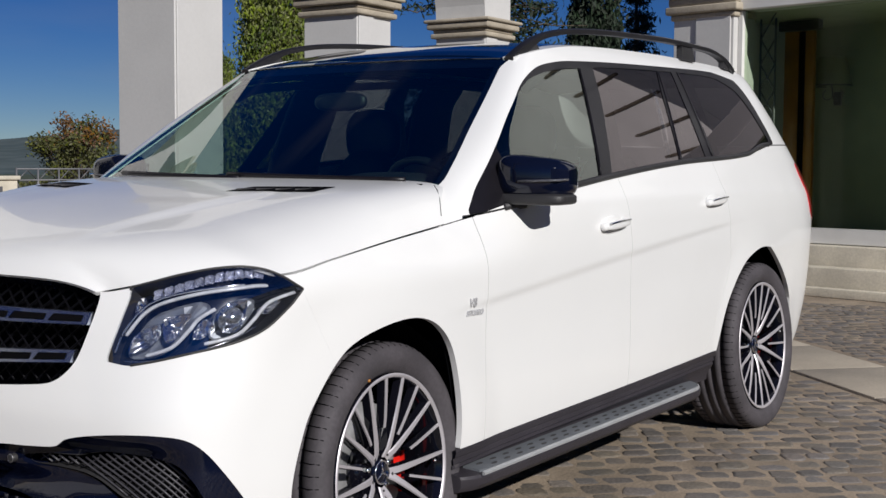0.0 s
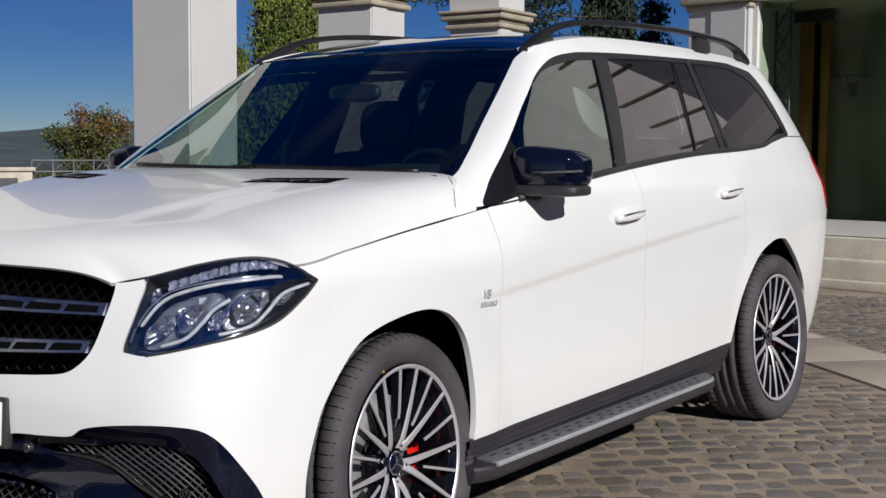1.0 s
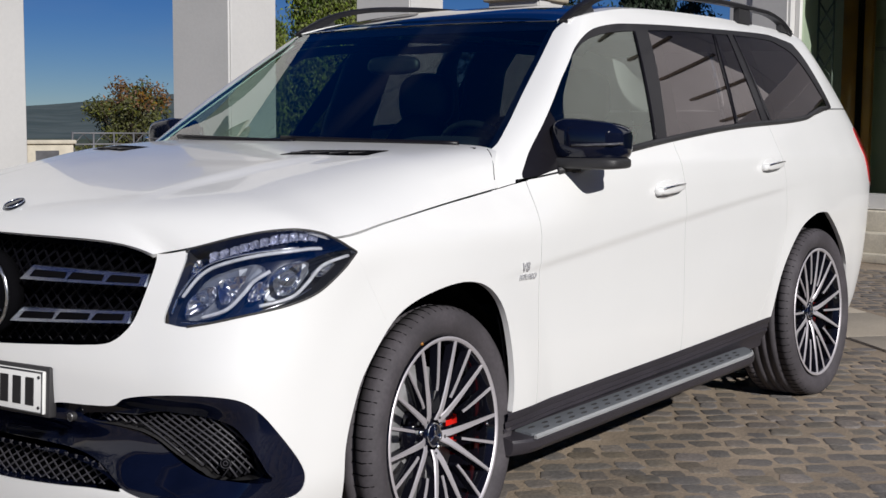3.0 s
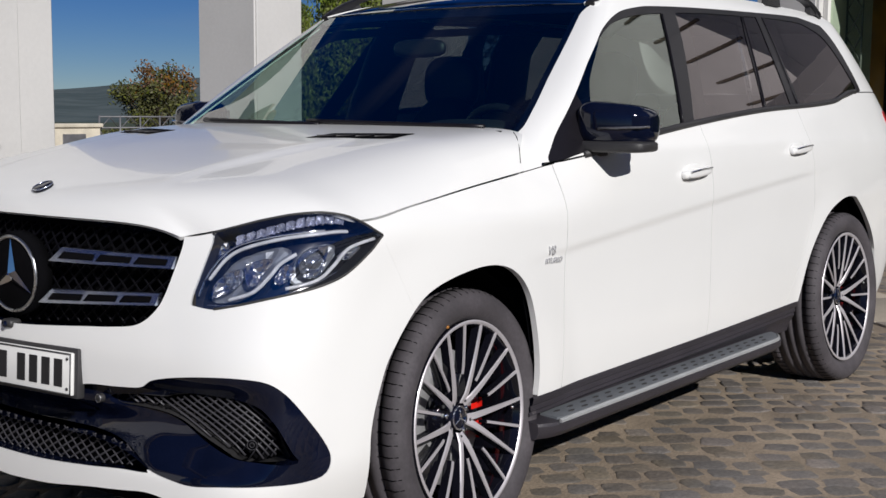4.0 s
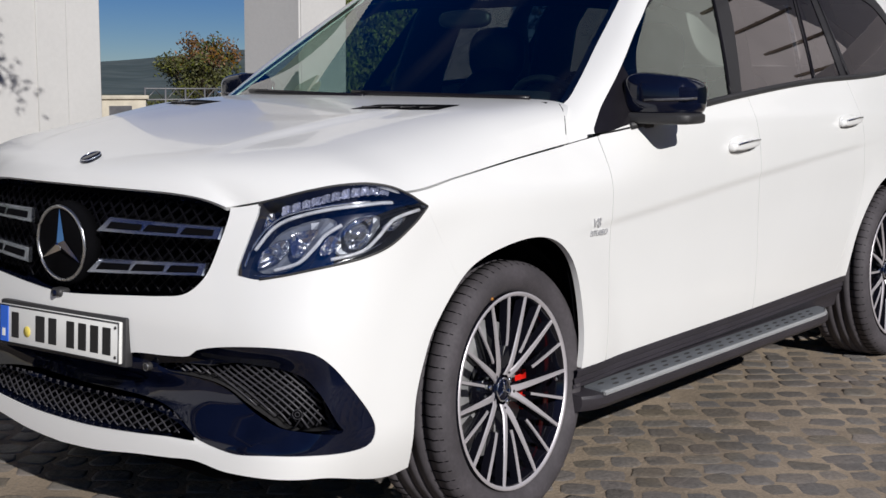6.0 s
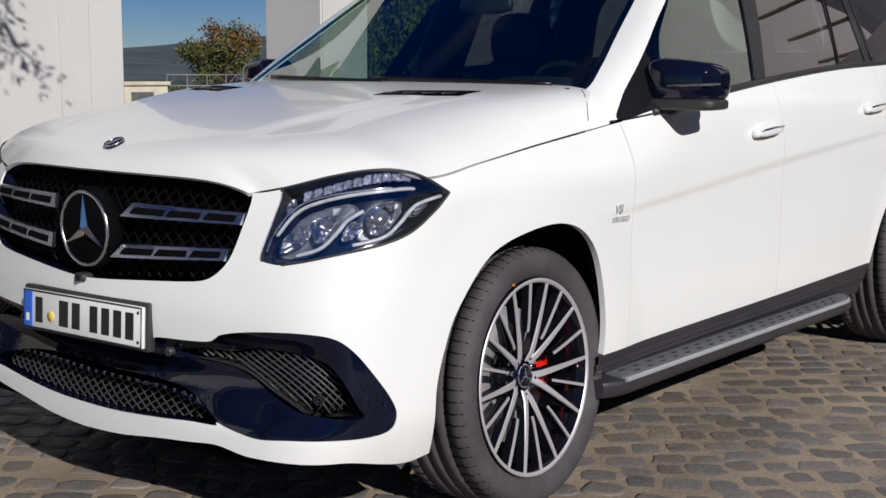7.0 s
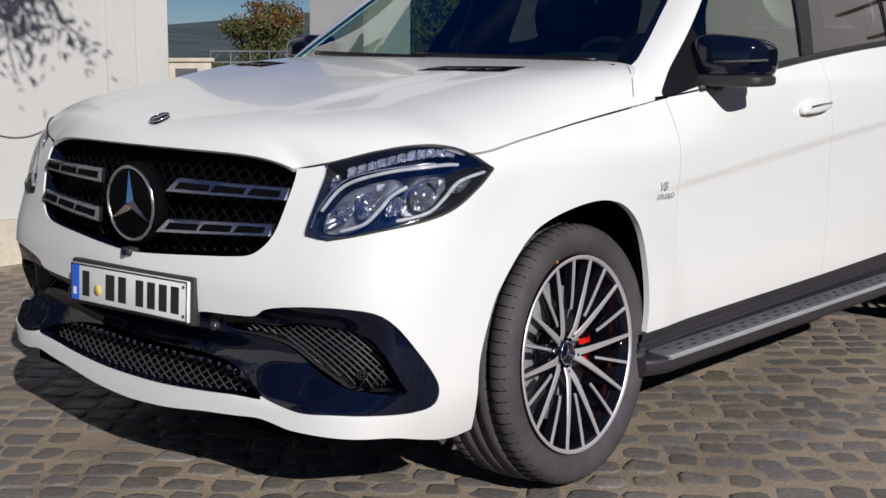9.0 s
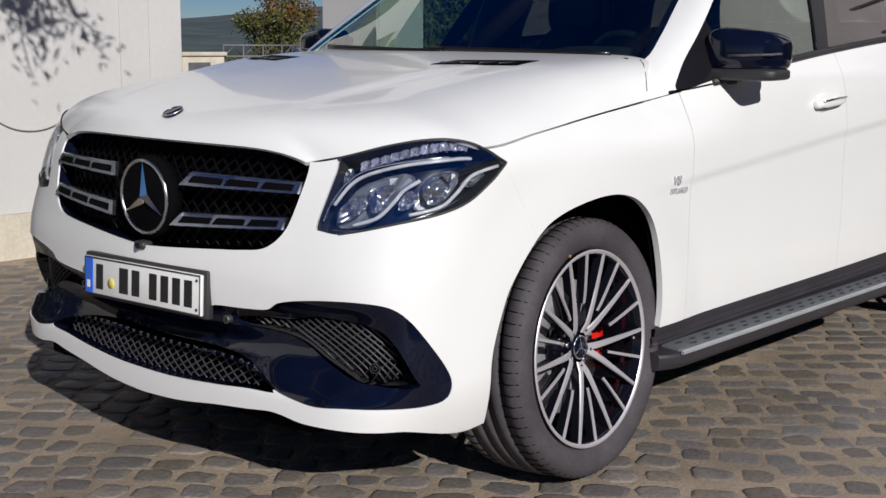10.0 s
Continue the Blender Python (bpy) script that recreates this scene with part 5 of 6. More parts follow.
for z in (-0.040, 0.040):
    part("plate_screw", lathe([(-0.0085, 0.0001), (-0.0085, 0.004), (-0.005, 0.0045)], 12, "x", centre=(0, -0.258, z)), M["trim"], plate)
part("band_mark", block(-0.0098, -0.0086, 0.244, 0.258, -0.036, -0.014, 0.0), M["plate"], plate, smooth=False)
part("plate_rim", tube([(-0.0075, y, z) for y, z in ((-0.272, -0.054), (0.272, -0.054), (0.272, 0.054), (-0.272, 0.054))], 0.0022, 5, True), M["ink"], plate)

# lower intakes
# The low grille's shaded depth is painted on a near-black sheet too.
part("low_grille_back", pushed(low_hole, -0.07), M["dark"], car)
e_rim = edged(pushed(low_hole, -0.001), 0.07)
part("low_grille_rim", (e_rim[0], e_rim[1][len(low_hole[1]):]), M["gloss_black"], car)
part("low_grille_mesh", lattice(LOW_GRILLE, 0.038, 0.024, 0.035, 0.0025, clip=lambda y, z: abs(y) < 0.475), M["mesh"], car, "black lattice intake")
for sgn, half in zip((-1, 1), left_of(tidy(intake_skin))):
    hole, frame_skin = cut(half, MESH_IN, "az")
    fp = tidy(frame_skin)
    aa = A_of(fp[0])
    outer = step(-0.60, -0.24, aa)
    sink = outer * (0.060 if sgn < 0 else 0.03) * step(0.345, 0.47, fp[0][:, 2]) * step(0.615, 0.53, fp[0][:, 2]) * step(0.24, 0.0, aa) + (1 - outer) * (0.012 + 0.055 * step(0.51, 0.44, fp[0][:, 2]))
    inward = np.stack([0.5 - fp[0][:, 0], -fp[0][:, 1], 0 * aa], -1)
    inward /= np.linalg.norm(inward, axis=1)[:, None]
    fp = (fp[0] + inward * (0.003 + sink)[:, None], fp[1])
    part("intake_surround", edged(fp, 0.05), M["gloss_black"], car, "gloss black intake surround")
    hole = tidy(hole)
    # Near-black sheet for the shaded depth of the intake.
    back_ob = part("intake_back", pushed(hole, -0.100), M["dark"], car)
    e_rim = edged(pushed(hole, -0.052), 0.048)
    part("intake_rim", (e_rim[0], e_rim[1][len(hole[1]):]), M["trim"], back_ob)
    strands = []
    for fam in (1, -1):
        for c in np.arange(-1.0, 1.4, 0.034 if fam == 1 else 0.058):
            t = np.linspace(-0.45, 0.30, 60)
            zz = 0.46 + c * 0.5 - t * (0.46 if fam == 1 else -0.52)
            ok = inside(np.stack([t, zz], 1), MESH_IN) < -0.002
            idx = np.flatnonzero(ok)
            for run in np.split(idx, np.flatnonzero(np.diff(idx) > 1) + 1):
                if len(run) > 3:
                    pts = [nose_at(t[i], zz[i], sgn, -0.060 if fam == 1 else -0.064) for i in run[::3]]
                    if len(pts) > 1:
                        pts = np.array(pts)
                        pts[:, 1] = sgn * np.abs(pts[:, 1])
                        strands.append(tube(pts, 0.0031 if fam == 1 else 0.0021, 4))
    part("intake_mesh", joined(*strands), M["mesh"], back_ob, "black intake mesh")
    s = nose_at(0.095, 0.433, sgn, -0.050)
    s[1] = sgn * abs(s[1])
    g = part("parking_sensor", lathe([(-0.004, 0.0001), (-0.004, 0.0125), (0.02, 0.0125)], 18, "x"), M["dark"], back_ob, "", Matrix.Translation(s) @ Matrix.Rotation(-sgn * radians(32), 4, "Z"))
    for rr in (0.0125, 0.006):
        part("sensor_ring", tube([(-0.004, rr * math.cos(a), rr * math.sin(a)) for a in np.arange(18) * math.pi / 9], 0.0011, 4, True), M["mesh"], g)
for sgn in (-1, 1):
    g = part("parking_sensor", lathe([(-0.004, 0.0001), (-0.004, 0.009), (0.0, 0.0115), (0.012, 0.0115)], 16, "x"), M["trim"], car, "", Matrix.Translation((float(front_x(0.354, 0.512)) + 0.012, sgn * 0.354, 0.512)))
    part("sensor_ring", tube([(-0.003, 0.0105 * math.cos(a), 0.0105 * math.sin(a)) for a in np.arange(18) * math.pi / 9], 0.0012, 4, True), M["satin"], g)
# headlamps
lens_l, lens_r = left_of(tidy(lamp_lens))
for sgn, s in ((-1, lens_l), (1, lens_r)):
    s = tidy(s)
    hl = part("headlamp", pushed(s, -0.055), M["lamp_back"], car, "clear headlamp with chrome inserts")
    e_rim = edged(pushed(s, -0.0005), 0.055)
    part("lamp_wall", (e_rim[0], e_rim[1][len(s[1]):]), M["trim"], hl)

    def strip(pts, r, depth, mat, name, label="", flat=0.8, n=26):
        az = outline(pts, 8, False)
        line = np.array([nose_at(a, z, sgn, depth) for a, z in az])
        line[:, 1] = sgn * np.abs(line[:, 1])
        return part(name, tube(line, r, 8, flat=flat), M[mat], hl, label)

    def facets(poly, depth, deep, mat, name, label=""):
        """A faceted reflector: a bowl of flat mirrors inside a closed (a, z) outline."""
        g = np.random.default_rng(int(1000 * abs(poly[0][0])) + 5)
        ring = outline(poly, 3)
        mid = ring.mean(0)
        pts, faces = [], []
        for s_in, d in ((1.0, depth + 0.004), (0.92, depth), (0.55, depth - deep * 0.7), (0.2, depth - deep)):
            for a, z in mid + (ring - mid) * s_in:
                q = nose_at(a, z, sgn, d + g.normal() * 0.0022)
                pts.append((q[0], sgn * abs(q[1]), q[2]))
        n = len(ring)
        for lv in range(3):
            for k in range(n):
                j2 = (k + 1) % n
                f = (lv * n + k, lv * n + j2, (lv + 1) * n + j2, (lv + 1) * n + k)
                faces += [(f[0], f[1], f[2]), (f[0], f[2], f[3])]
        faces.append(tuple(3 * n + k for k in range(n)))
        return part(name, (pts, faces), M[mat], hl, label, smooth=False)

    for poly, deep in (([(-0.040, 0.806), (-0.022, 0.845), (0.030, 0.874), (0.072, 0.879), (0.069, 0.849), (0.024, 0.822)], 0.022),
                       ([(0.080, 0.880), (0.092, 0.897), (0.184, 0.909), (0.160, 0.876), (0.120, 0.840), (0.088, 0.840)], 0.022),
                       ([(0.189, 0.851), (0.228, 0.893), (0.272, 0.874), (0.223, 0.845)], 0.012),
                       ([(0.288, 0.915), (0.392, 0.938), (0.376, 0.872), (0.333, 0.854), (0.292, 0.867)], 0.024),
                       ([(0.430, 0.905), (0.492, 0.934), (0.520, 0.925), (0.478, 0.895)], 0.010)):
        facets(poly, -0.026, deep, "lamp_chrome", "reflector", "faceted chrome reflector")
    facets([(-0.055, 0.800), (-0.020, 0.858), (0.045, 0.905), (0.120, 0.930), (0.215, 0.945), (0.255, 0.925), (0.190, 0.885), (0.130, 0.835), (0.040, 0.800)], -0.044, 0.006, "bezel", "bezel", "grey inner bezel")
    facets([(0.250, 0.850), (0.290, 0.925), (0.400, 0.948), (0.440, 0.925), (0.400, 0.875), (0.330, 0.845)], -0.046, 0.006, "bezel", "bezel", "grey inner bezel")
    facets([(-0.003, 0.938), (0.024, 0.945), (0.016, 0.908), (-0.012, 0.902)], -0.022, 0.004, "lamp_chrome", "side_mirror_facet")
    strip([(-0.042, 0.850), (0.020, 0.904), (0.093, 0.934), (0.233, 0.959), (0.394, 0.971), (0.461, 0.971)], 0.0135, -0.016, "light_guide", "light_guide", "frosted daytime light guide", flat=0.40)
    strip([(-0.080, 0.806), (-0.050, 0.856), (0.012, 0.913), (0.088, 0.944), (0.230, 0.967), (0.380, 0.977)], 0.0035, -0.013, "lamp_chrome", "trim_line")
    strip([(0.024, 0.802), (0.114, 0.824), (0.174, 0.863), (0.213, 0.894), (0.273, 0.919)], 0.0065, -0.018, "light_guide", "light_guide")
    strip([(0.233, 0.832), (0.353, 0.849), (0.414, 0.881), (0.476, 0.925), (0.573, 0.945)], 0.0060, -0.018, "light_guide", "light_guide")
    strip([(-0.06, 0.788), (0.0, 0.788), (0.10, 0.798), (0.22, 0.818), (0.345, 0.838), (0.44, 0.865)], 0.0035, -0.030, "lamp_chrome", "trim_line")
    for seal in ([(-0.013, 0.955), (-0.009, 0.962), (0.085, 0.981), (0.186, 0.999), (0.276, 1.010), (0.367, 1.013), (0.449, 1.004), (0.516, 0.984), (0.560, 0.964), (0.588, 0.951)],
                 [(-0.015, 0.777), (0.066, 0.789), (0.186, 0.809), (0.345, 0.833), (0.447, 0.860), (0.532, 0.907), (0.566, 0.932), (0.588, 0.950)]):
        strip(seal, 0.0034, 0.001, "trim", "lamp_seal", "black lamp seal", flat=0.9)
    cell_z = curve((0.02, 0.932), (0.083, 0.948), (0.154, 0.964), (0.233, 0.980), (0.314, 0.991), (0.395, 0.996), (0.50, 0.985))
    for k in range(11):
        a = 0.055 + 0.036 * k
        z0, z1 = float(cell_z(a)), float(cell_z(a + 0.032))
        facets([(a, z0 - 0.003), (a + 0.001, z0 + 0.006), (a + 0.003, z0 + 0.015), (a + 0.018, z0 / 2 + z1 / 2 + 0.018), (a + 0.034, z1 + 0.014), (a + 0.034, z1 + 0.004), (a + 0.033, z1 - 0.005), (a + 0.017, z0 / 2 + z1 / 2 - 0.003)], -0.016, 0.008, "crystal", "indicator_cell", "clear crystal indicator cell")
    for a, z, r in ((0.338, 0.893, 0.027), (0.022, 0.846, 0.014)):
        c = nose_at(a, z, sgn, -0.030)
        c[1] = sgn * abs(c[1])
        m = Matrix.Translation(c) @ Matrix.Rotation(-sgn * radians(40), 4, "Z")
        part("projector", lathe([(-0.014, 0.0001), (-0.011, r * 0.45), (-0.003, r * 0.80), (0.008, r), (0.012, r * 1.08)], 24, "x"), M["lens_ball"], hl, "glass projector lens", m)


# ---- wheels ----
def tyre_profile():
    return [(0.11, 0.297), (0.128, 0.312), (0.137, 0.335), (0.138, 0.355), (0.130, 0.374), (0.116, 0.3845), (0.105, 0.3875),
            (0.0755, 0.3895), (0.075, 0.382), (0.066, 0.382), (0.0655, 0.390), (0.0265, 0.391), (0.026, 0.383), (0.016, 0.383), (0.0155, 0.391),
            (-0.0155, 0.391), (-0.016, 0.383), (-0.026, 0.383), (-0.0265, 0.391), (-0.0655, 0.390), (-0.066, 0.382), (-0.075, 0.382), (-0.0755, 0.3895),
            (-0.105, 0.3875), (-0.116, 0.3845), (-0.130, 0.374), (-0.138, 0.355), (-0.137, 0.335), (-0.128, 0.312), (-0.11, 0.297)]


def spoke(r0, r1, w0, w1, d0, d1, a0, a1, bend, n=9):
    """A tapered spoke in the wheel's plane, its face towards -y; angles in degrees."""
    t = np.linspace(0, 1, n)
    p0, p1 = (q * np.exp(1j * math.radians(b)) for q, b in ((r0, a0), (r1, a1)))
    p = p0 + (p1 - p0) * t
    r, a = np.abs(p), np.angle(p1 - p0) + 0 * t
    flow = p
    y = d0 + (d1 - d0) * t**bend
    w = (w0 + (w1 - w0) * t) / 2
    pts, faces = [], []
    for k in range(n):
        er, et = np.array([math.cos(a[k]), 0, math.sin(a[k])]), np.array([-math.sin(a[k]), 0, math.cos(a[k])])
        c = np.array([flow[k].real, y[k], flow[k].imag])
        for s, dy in ((-1.0, 0.004), (-0.72, 0.0), (0.72, 0.0), (1.0, 0.004), (1.25, 0.03), (-1.25, 0.03)):
            pts.append(c + et * w[k] * s + np.array([0, dy, 0]))
    for k in range(n - 1):
        for q in range(6):
            faces.append((k * 6 + q, (k + 1) * 6 + q, (k + 1) * 6 + (q + 1) % 6, k * 6 + (q + 1) % 6))
    faces += [tuple(range(6)), tuple((n - 1) * 6 + q for q in range(6))[::-1]]
    idx = [0 if f % 6 in (0, 1, 2) else 1 for f in range(6 * (n - 1))] + [1, 1]
    return pts, faces, idx


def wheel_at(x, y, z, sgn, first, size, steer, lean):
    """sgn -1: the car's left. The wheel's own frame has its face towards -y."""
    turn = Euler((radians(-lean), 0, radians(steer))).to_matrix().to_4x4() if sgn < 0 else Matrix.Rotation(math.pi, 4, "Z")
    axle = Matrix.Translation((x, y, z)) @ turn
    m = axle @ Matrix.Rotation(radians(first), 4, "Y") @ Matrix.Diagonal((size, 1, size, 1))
    w = part("wheel", lathe([(-0.118, 0.2985), (-0.124, 0.297), (-0.125, 0.288), (-0.118, 0.281), (-0.085, 0.272), (0.10, 0.262), (0.12, 0.285)], 72, "y"), M["rim"], car, "black multi-spoke alloy wheel", m)
    part("tyre", lathe([(-a, r) for a, r in tyre_profile()], 96, "y"), M["rubber"], w, "black low-profile tyre")
    for s in (-1, 1):
      # Raised near-black lines paint the shade of cut tread grooves.
      blocks = []
      for k in range(72):
        a0, a1 = 2 * math.pi * k / 72, 2 * math.pi * (k + 0.12) / 72
        blocks.append(tube([(0.3905 * math.cos(a0), s * 0.071, 0.3905 * math.sin(a0)), (0.3895 * math.cos(a1), s * 0.104, 0.3895 * math.sin(a1)), (0.377 * math.cos(a1), s * 0.127, 0.377 * math.sin(a1))], 0.0014, 4))
      part("tread_groove", joined(*blocks), M["dark"], w)["kind"] = "stuff"
    part("rim_lip", lathe([(-0.121, 0.2975), (-0.1265, 0.2955), (-0.1270, 0.2885), (-0.121, 0.284)], 72, "y"), M["machined"], w, "machined silver rim edge")
    part("hub", lathe([(-0.070, 0.0001), (-0.070, 0.034), (-0.066, 0.042), (-0.058, 0.062), (-0.050, 0.078), (-0.02, 0.088), (0.06, 0.09)], 40, "y"), M["rim"], w)
    cap = part("hub_cap", lathe([(-0.082, 0.0001), (-0.081, 0.030), (-0.076, 0.036), (-0.066, 0.038)], 30, "y"), M["gloss_black"], w, "dark hub cap with a silver ring")
    part("cap_ring", tube([(0.034 * math.cos(a), -0.0805, 0.034 * math.sin(a)) for a in np.arange(28) * math.pi / 14], 0.0028, 6, True), M["chrome"], cap)
    for k in range(3):
        a = radians(first) + math.pi / 2 + k * 2 * math.pi / 3
        part("cap_arm", tube([(0, -0.0835, 0), (0.031 * math.cos(a), -0.0825, 0.031 * math.sin(a))], (0.005, 0.0018), 4), M["chrome"], cap)
    for k in range(5):
        a = 72 * k
        for spec in ((0.046, 0.292, 0.023, 0.0115, -0.078, -0.123, a - 5, a - 17.8, 0.55), (0.046, 0.292, 0.023, 0.0115, -0.078, -0.123, a + 5, a + 17.8, 0.55),
                     (0.122, 0.291, 0.0095, 0.0115, -0.101, -0.123, a, a, 0.75), (0.136, 0.291, 0.0095, 0.0115, -0.103, -0.123, a + 36, a + 36, 0.75)):
            pts, faces, idx = spoke(*spec)
            part("spoke", mesh_from("spoke", pts, faces, [M["machined"], M["rim"]], True, idx), None, w, sharp=25)
        b = radians(a)
        part("wheel_bolt", lathe([(-0.0835, 0.0001), (-0.0835, 0.0055), (-0.078, 0.006), (-0.06, 0.006)], 10, "y", centre=(0.058 * math.cos(b), 0, 0.058 * math.sin(b))), M["trim"], w)
        part("wheel_bolt", lathe([(-0.074, 0.0001), (-0.074, 0.008), (-0.066, 0.010), (-0.05, 0.010)], 10, "y", centre=(0.056 * math.cos(b + 0.628), 0, 0.056 * math.sin(b + 0.628))), M["chrome"], w)
    part("valve", tube([(0.25, -0.105, 0.06), (0.235, -0.118, 0.055)], 0.005, 6), M["satin"], w)
    disc = part("brake_disc", lathe([(0.0, 0.075), (-0.018, 0.09), (-0.018, 0.200), (0.012, 0.200), (0.012, 0.08)], 48, "y"), M["disc"], car, "", axle)
    cal = lathe([(-0.036, 0.130), (-0.042, 0.140), (-0.042, 0.180), (-0.032, 0.198), (0.05, 0.198), (0.05, 0.130)], 10, "y", math.radians(-30), math.radians(36))
    part("brake_caliper", cal, M["red"], disc, "red brake caliper", sharp=35)
    return w


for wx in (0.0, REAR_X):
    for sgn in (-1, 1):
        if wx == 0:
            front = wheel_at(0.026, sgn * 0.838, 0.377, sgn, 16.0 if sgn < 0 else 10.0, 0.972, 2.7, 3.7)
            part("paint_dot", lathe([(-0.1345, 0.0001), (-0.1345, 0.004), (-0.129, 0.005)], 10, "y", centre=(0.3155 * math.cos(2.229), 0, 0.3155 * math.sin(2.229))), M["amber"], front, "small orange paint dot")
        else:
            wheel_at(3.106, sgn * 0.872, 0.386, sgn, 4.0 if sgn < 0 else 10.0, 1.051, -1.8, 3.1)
        c, r = ((0.0, 0.395), 0.435) if wx == 0 else ((3.04, 0.40), 0.50)
        y0, y1 = sgn * 0.91, sgn * 0.50
        part("wheel_arch_liner", joined(lathe([(y0, r), (y1, r)], 30, "y", math.radians(-12), math.radians(204), (c[0], 0, c[1])), lathe([(y1, 0.02), (y1, r)], 30, "y", math.radians(-12), math.radians(204), (c[0], 0, c[1]))), M["dark"], car)

# ---- sills and running boards ----
for sgn in (-1, 1):
    xs = np.linspace(0.335, 2.52, 60)
    pts, faces = [], []
    for x in xs:
        zl = float(sill_line(x))
        w0 = float(half_width(x, zl))
        prof = ((w0 - 0.002, zl + 0.004), (w0 + 0.001, zl - 0.006), (w0 - 0.003, zl - 0.024), (w0 - 0.011, zl - 0.029), (w0 - 0.009, zl - 0.046), (w0 - 0.016, zl - 0.051), (w0 - 0.013, zl - 0.062), (0.934, 0.330), (0.930, 0.300), (0.86, 0.262))
        pts += [(x, sgn * a, b) for a, b in prof]
    n = 10
    for i in range(len(xs) - 1):
        for q in range(n - 1):
            f = (i * n + q, i * n + q + 1, (i + 1) * n + q + 1, (i + 1) * n + q)
            faces.append(f if sgn < 0 else f[::-1])
    part("sill", (pts, faces), M["grey_trim"], car, "dark grey plastic sill", sharp=25)

    # running board: plastic carrier, tread plate, bright nosing, rubber studs
    def sweep(x0, x1, prof, front=0.0, back=0.0, n=46):
        """A strip along the sill; prof gives (width, height) pairs, drawn in by front and back at its ends."""
        pts, faces = [], []
        m = len(prof)
        for x in np.linspace(x0, x1, n):
            k = max(0.0, 1 - (x - x0) / 0.10) ** 2 * front + max(0.0, 1 - (x1 - x) / 0.16) ** 2.2 * back
            for a, b in prof:
                pts.append((x, sgn * (0.955 + (a - 0.955) * (1 - k)), b + 0.004 * (x - 0.4) / 1.8))
        for i in range(n - 1):
            for q in range(m):
                f = (i * m + q, i * m + (q + 1) % m, (i + 1) * m + (q + 1) % m, (i + 1) * m + q)
                faces.append(f if sgn < 0 else f[::-1])
        faces += [tuple(range(m)), tuple((n - 1) * m + q for q in range(m))]
        return pts, faces

    board = part("running_board", sweep(0.335, 2.30, [(0.92, 0.322), (1.028, 0.3125), (1.036, 0.304), (1.034, 0.282), (1.015, 0.264), (0.90, 0.250)], 0.5, 0.75), M["grey_trim"], car, "dark running board with a grooved tread and bright nosing", sharp=30)
    part("tread_plate", sweep(0.42, 2.27, [(0.945, 0.3255), (1.028, 0.3215), (1.028, 0.310), (0.945, 0.310)], 0.25, 0.70), M["tread"], board, "blue-grey metal tread plate", sharp=30)
    part("nosing", sweep(0.405, 2.28, [(1.029, 0.3232), (1.035, 0.3222), (1.039, 0.318), (1.0385, 0.3115), (1.029, 0.310)], 0.0, 0.75), M["step"], board, "brushed aluminium nosing", sharp=50)
    stud = mesh_from("stud", *lathe([(-0.002, 0.014), (0.0015, 0.013), (0.0025, 0.010), (0.003, 0.0001)], 10, "z"), M["trim"])
    for row in range(2):
        for k in range(21):
            x = 0.48 + 0.082 * k + 0.041 * (row % 2)
            if x < 2.16 - 0.05 * row:
                part("stud", stud, None, board, at=Matrix.LocRotScale((x, sgn * (0.972 + 0.030 * row), 0.3245 - 0.0016 * row + 0.004 * (x - 0.4) / 1.8), Euler((0, 0, 0)), (1.35, 0.42, 1)))
part("underbody", block(-0.60, 4.0, -0.80, 0.80, 0.235, 0.30, 0.02, 2), M["dark"], car)
part("cabin_floor", block(0.55, 3.9, -0.84, 0.84, 0.45, 0.60, 0.02, 2), M["dash"], car)
part("undertray", block(-0.77, -0.58, -0.64, 0.64, 0.237, 0.296, 0.01, 2), M["dark"], car)
for x in (1.1, 2.3):
    part("crossmember", block(x, x + 0.12, -0.7, 0.7, 0.20, 0.24, 0.01, 2), M["dark"], car)


# ---- mirrors, handles, lamps and lettering ----
def rounded(cx, cy, cz, hx, hy, hz, e=2.8, n=28, m=18):
    """A soft box (superquadric)."""
    u, v = np.linspace(0, 2 * np.pi, n, endpoint=False), np.linspace(-np.pi / 2, np.pi / 2, m)
    f = lambda t: np.sign(t) * np.abs(t) ** (2 / e)
    pts = np.stack([cx + hx * np.outer(f(np.cos(u)), f(np.cos(v))), cy + hy * np.outer(f(np.sin(u)), f(np.cos(v))), cz + hz * np.outer(np.ones(n), f(np.sin(v)))], -1).reshape(-1, 3)
    faces = [(i * m + q, ((i + 1) % n) * m + q, ((i + 1) % n) * m + q + 1, i * m + q + 1) for i in range(n) for q in range(m - 1)]
    return pts, faces


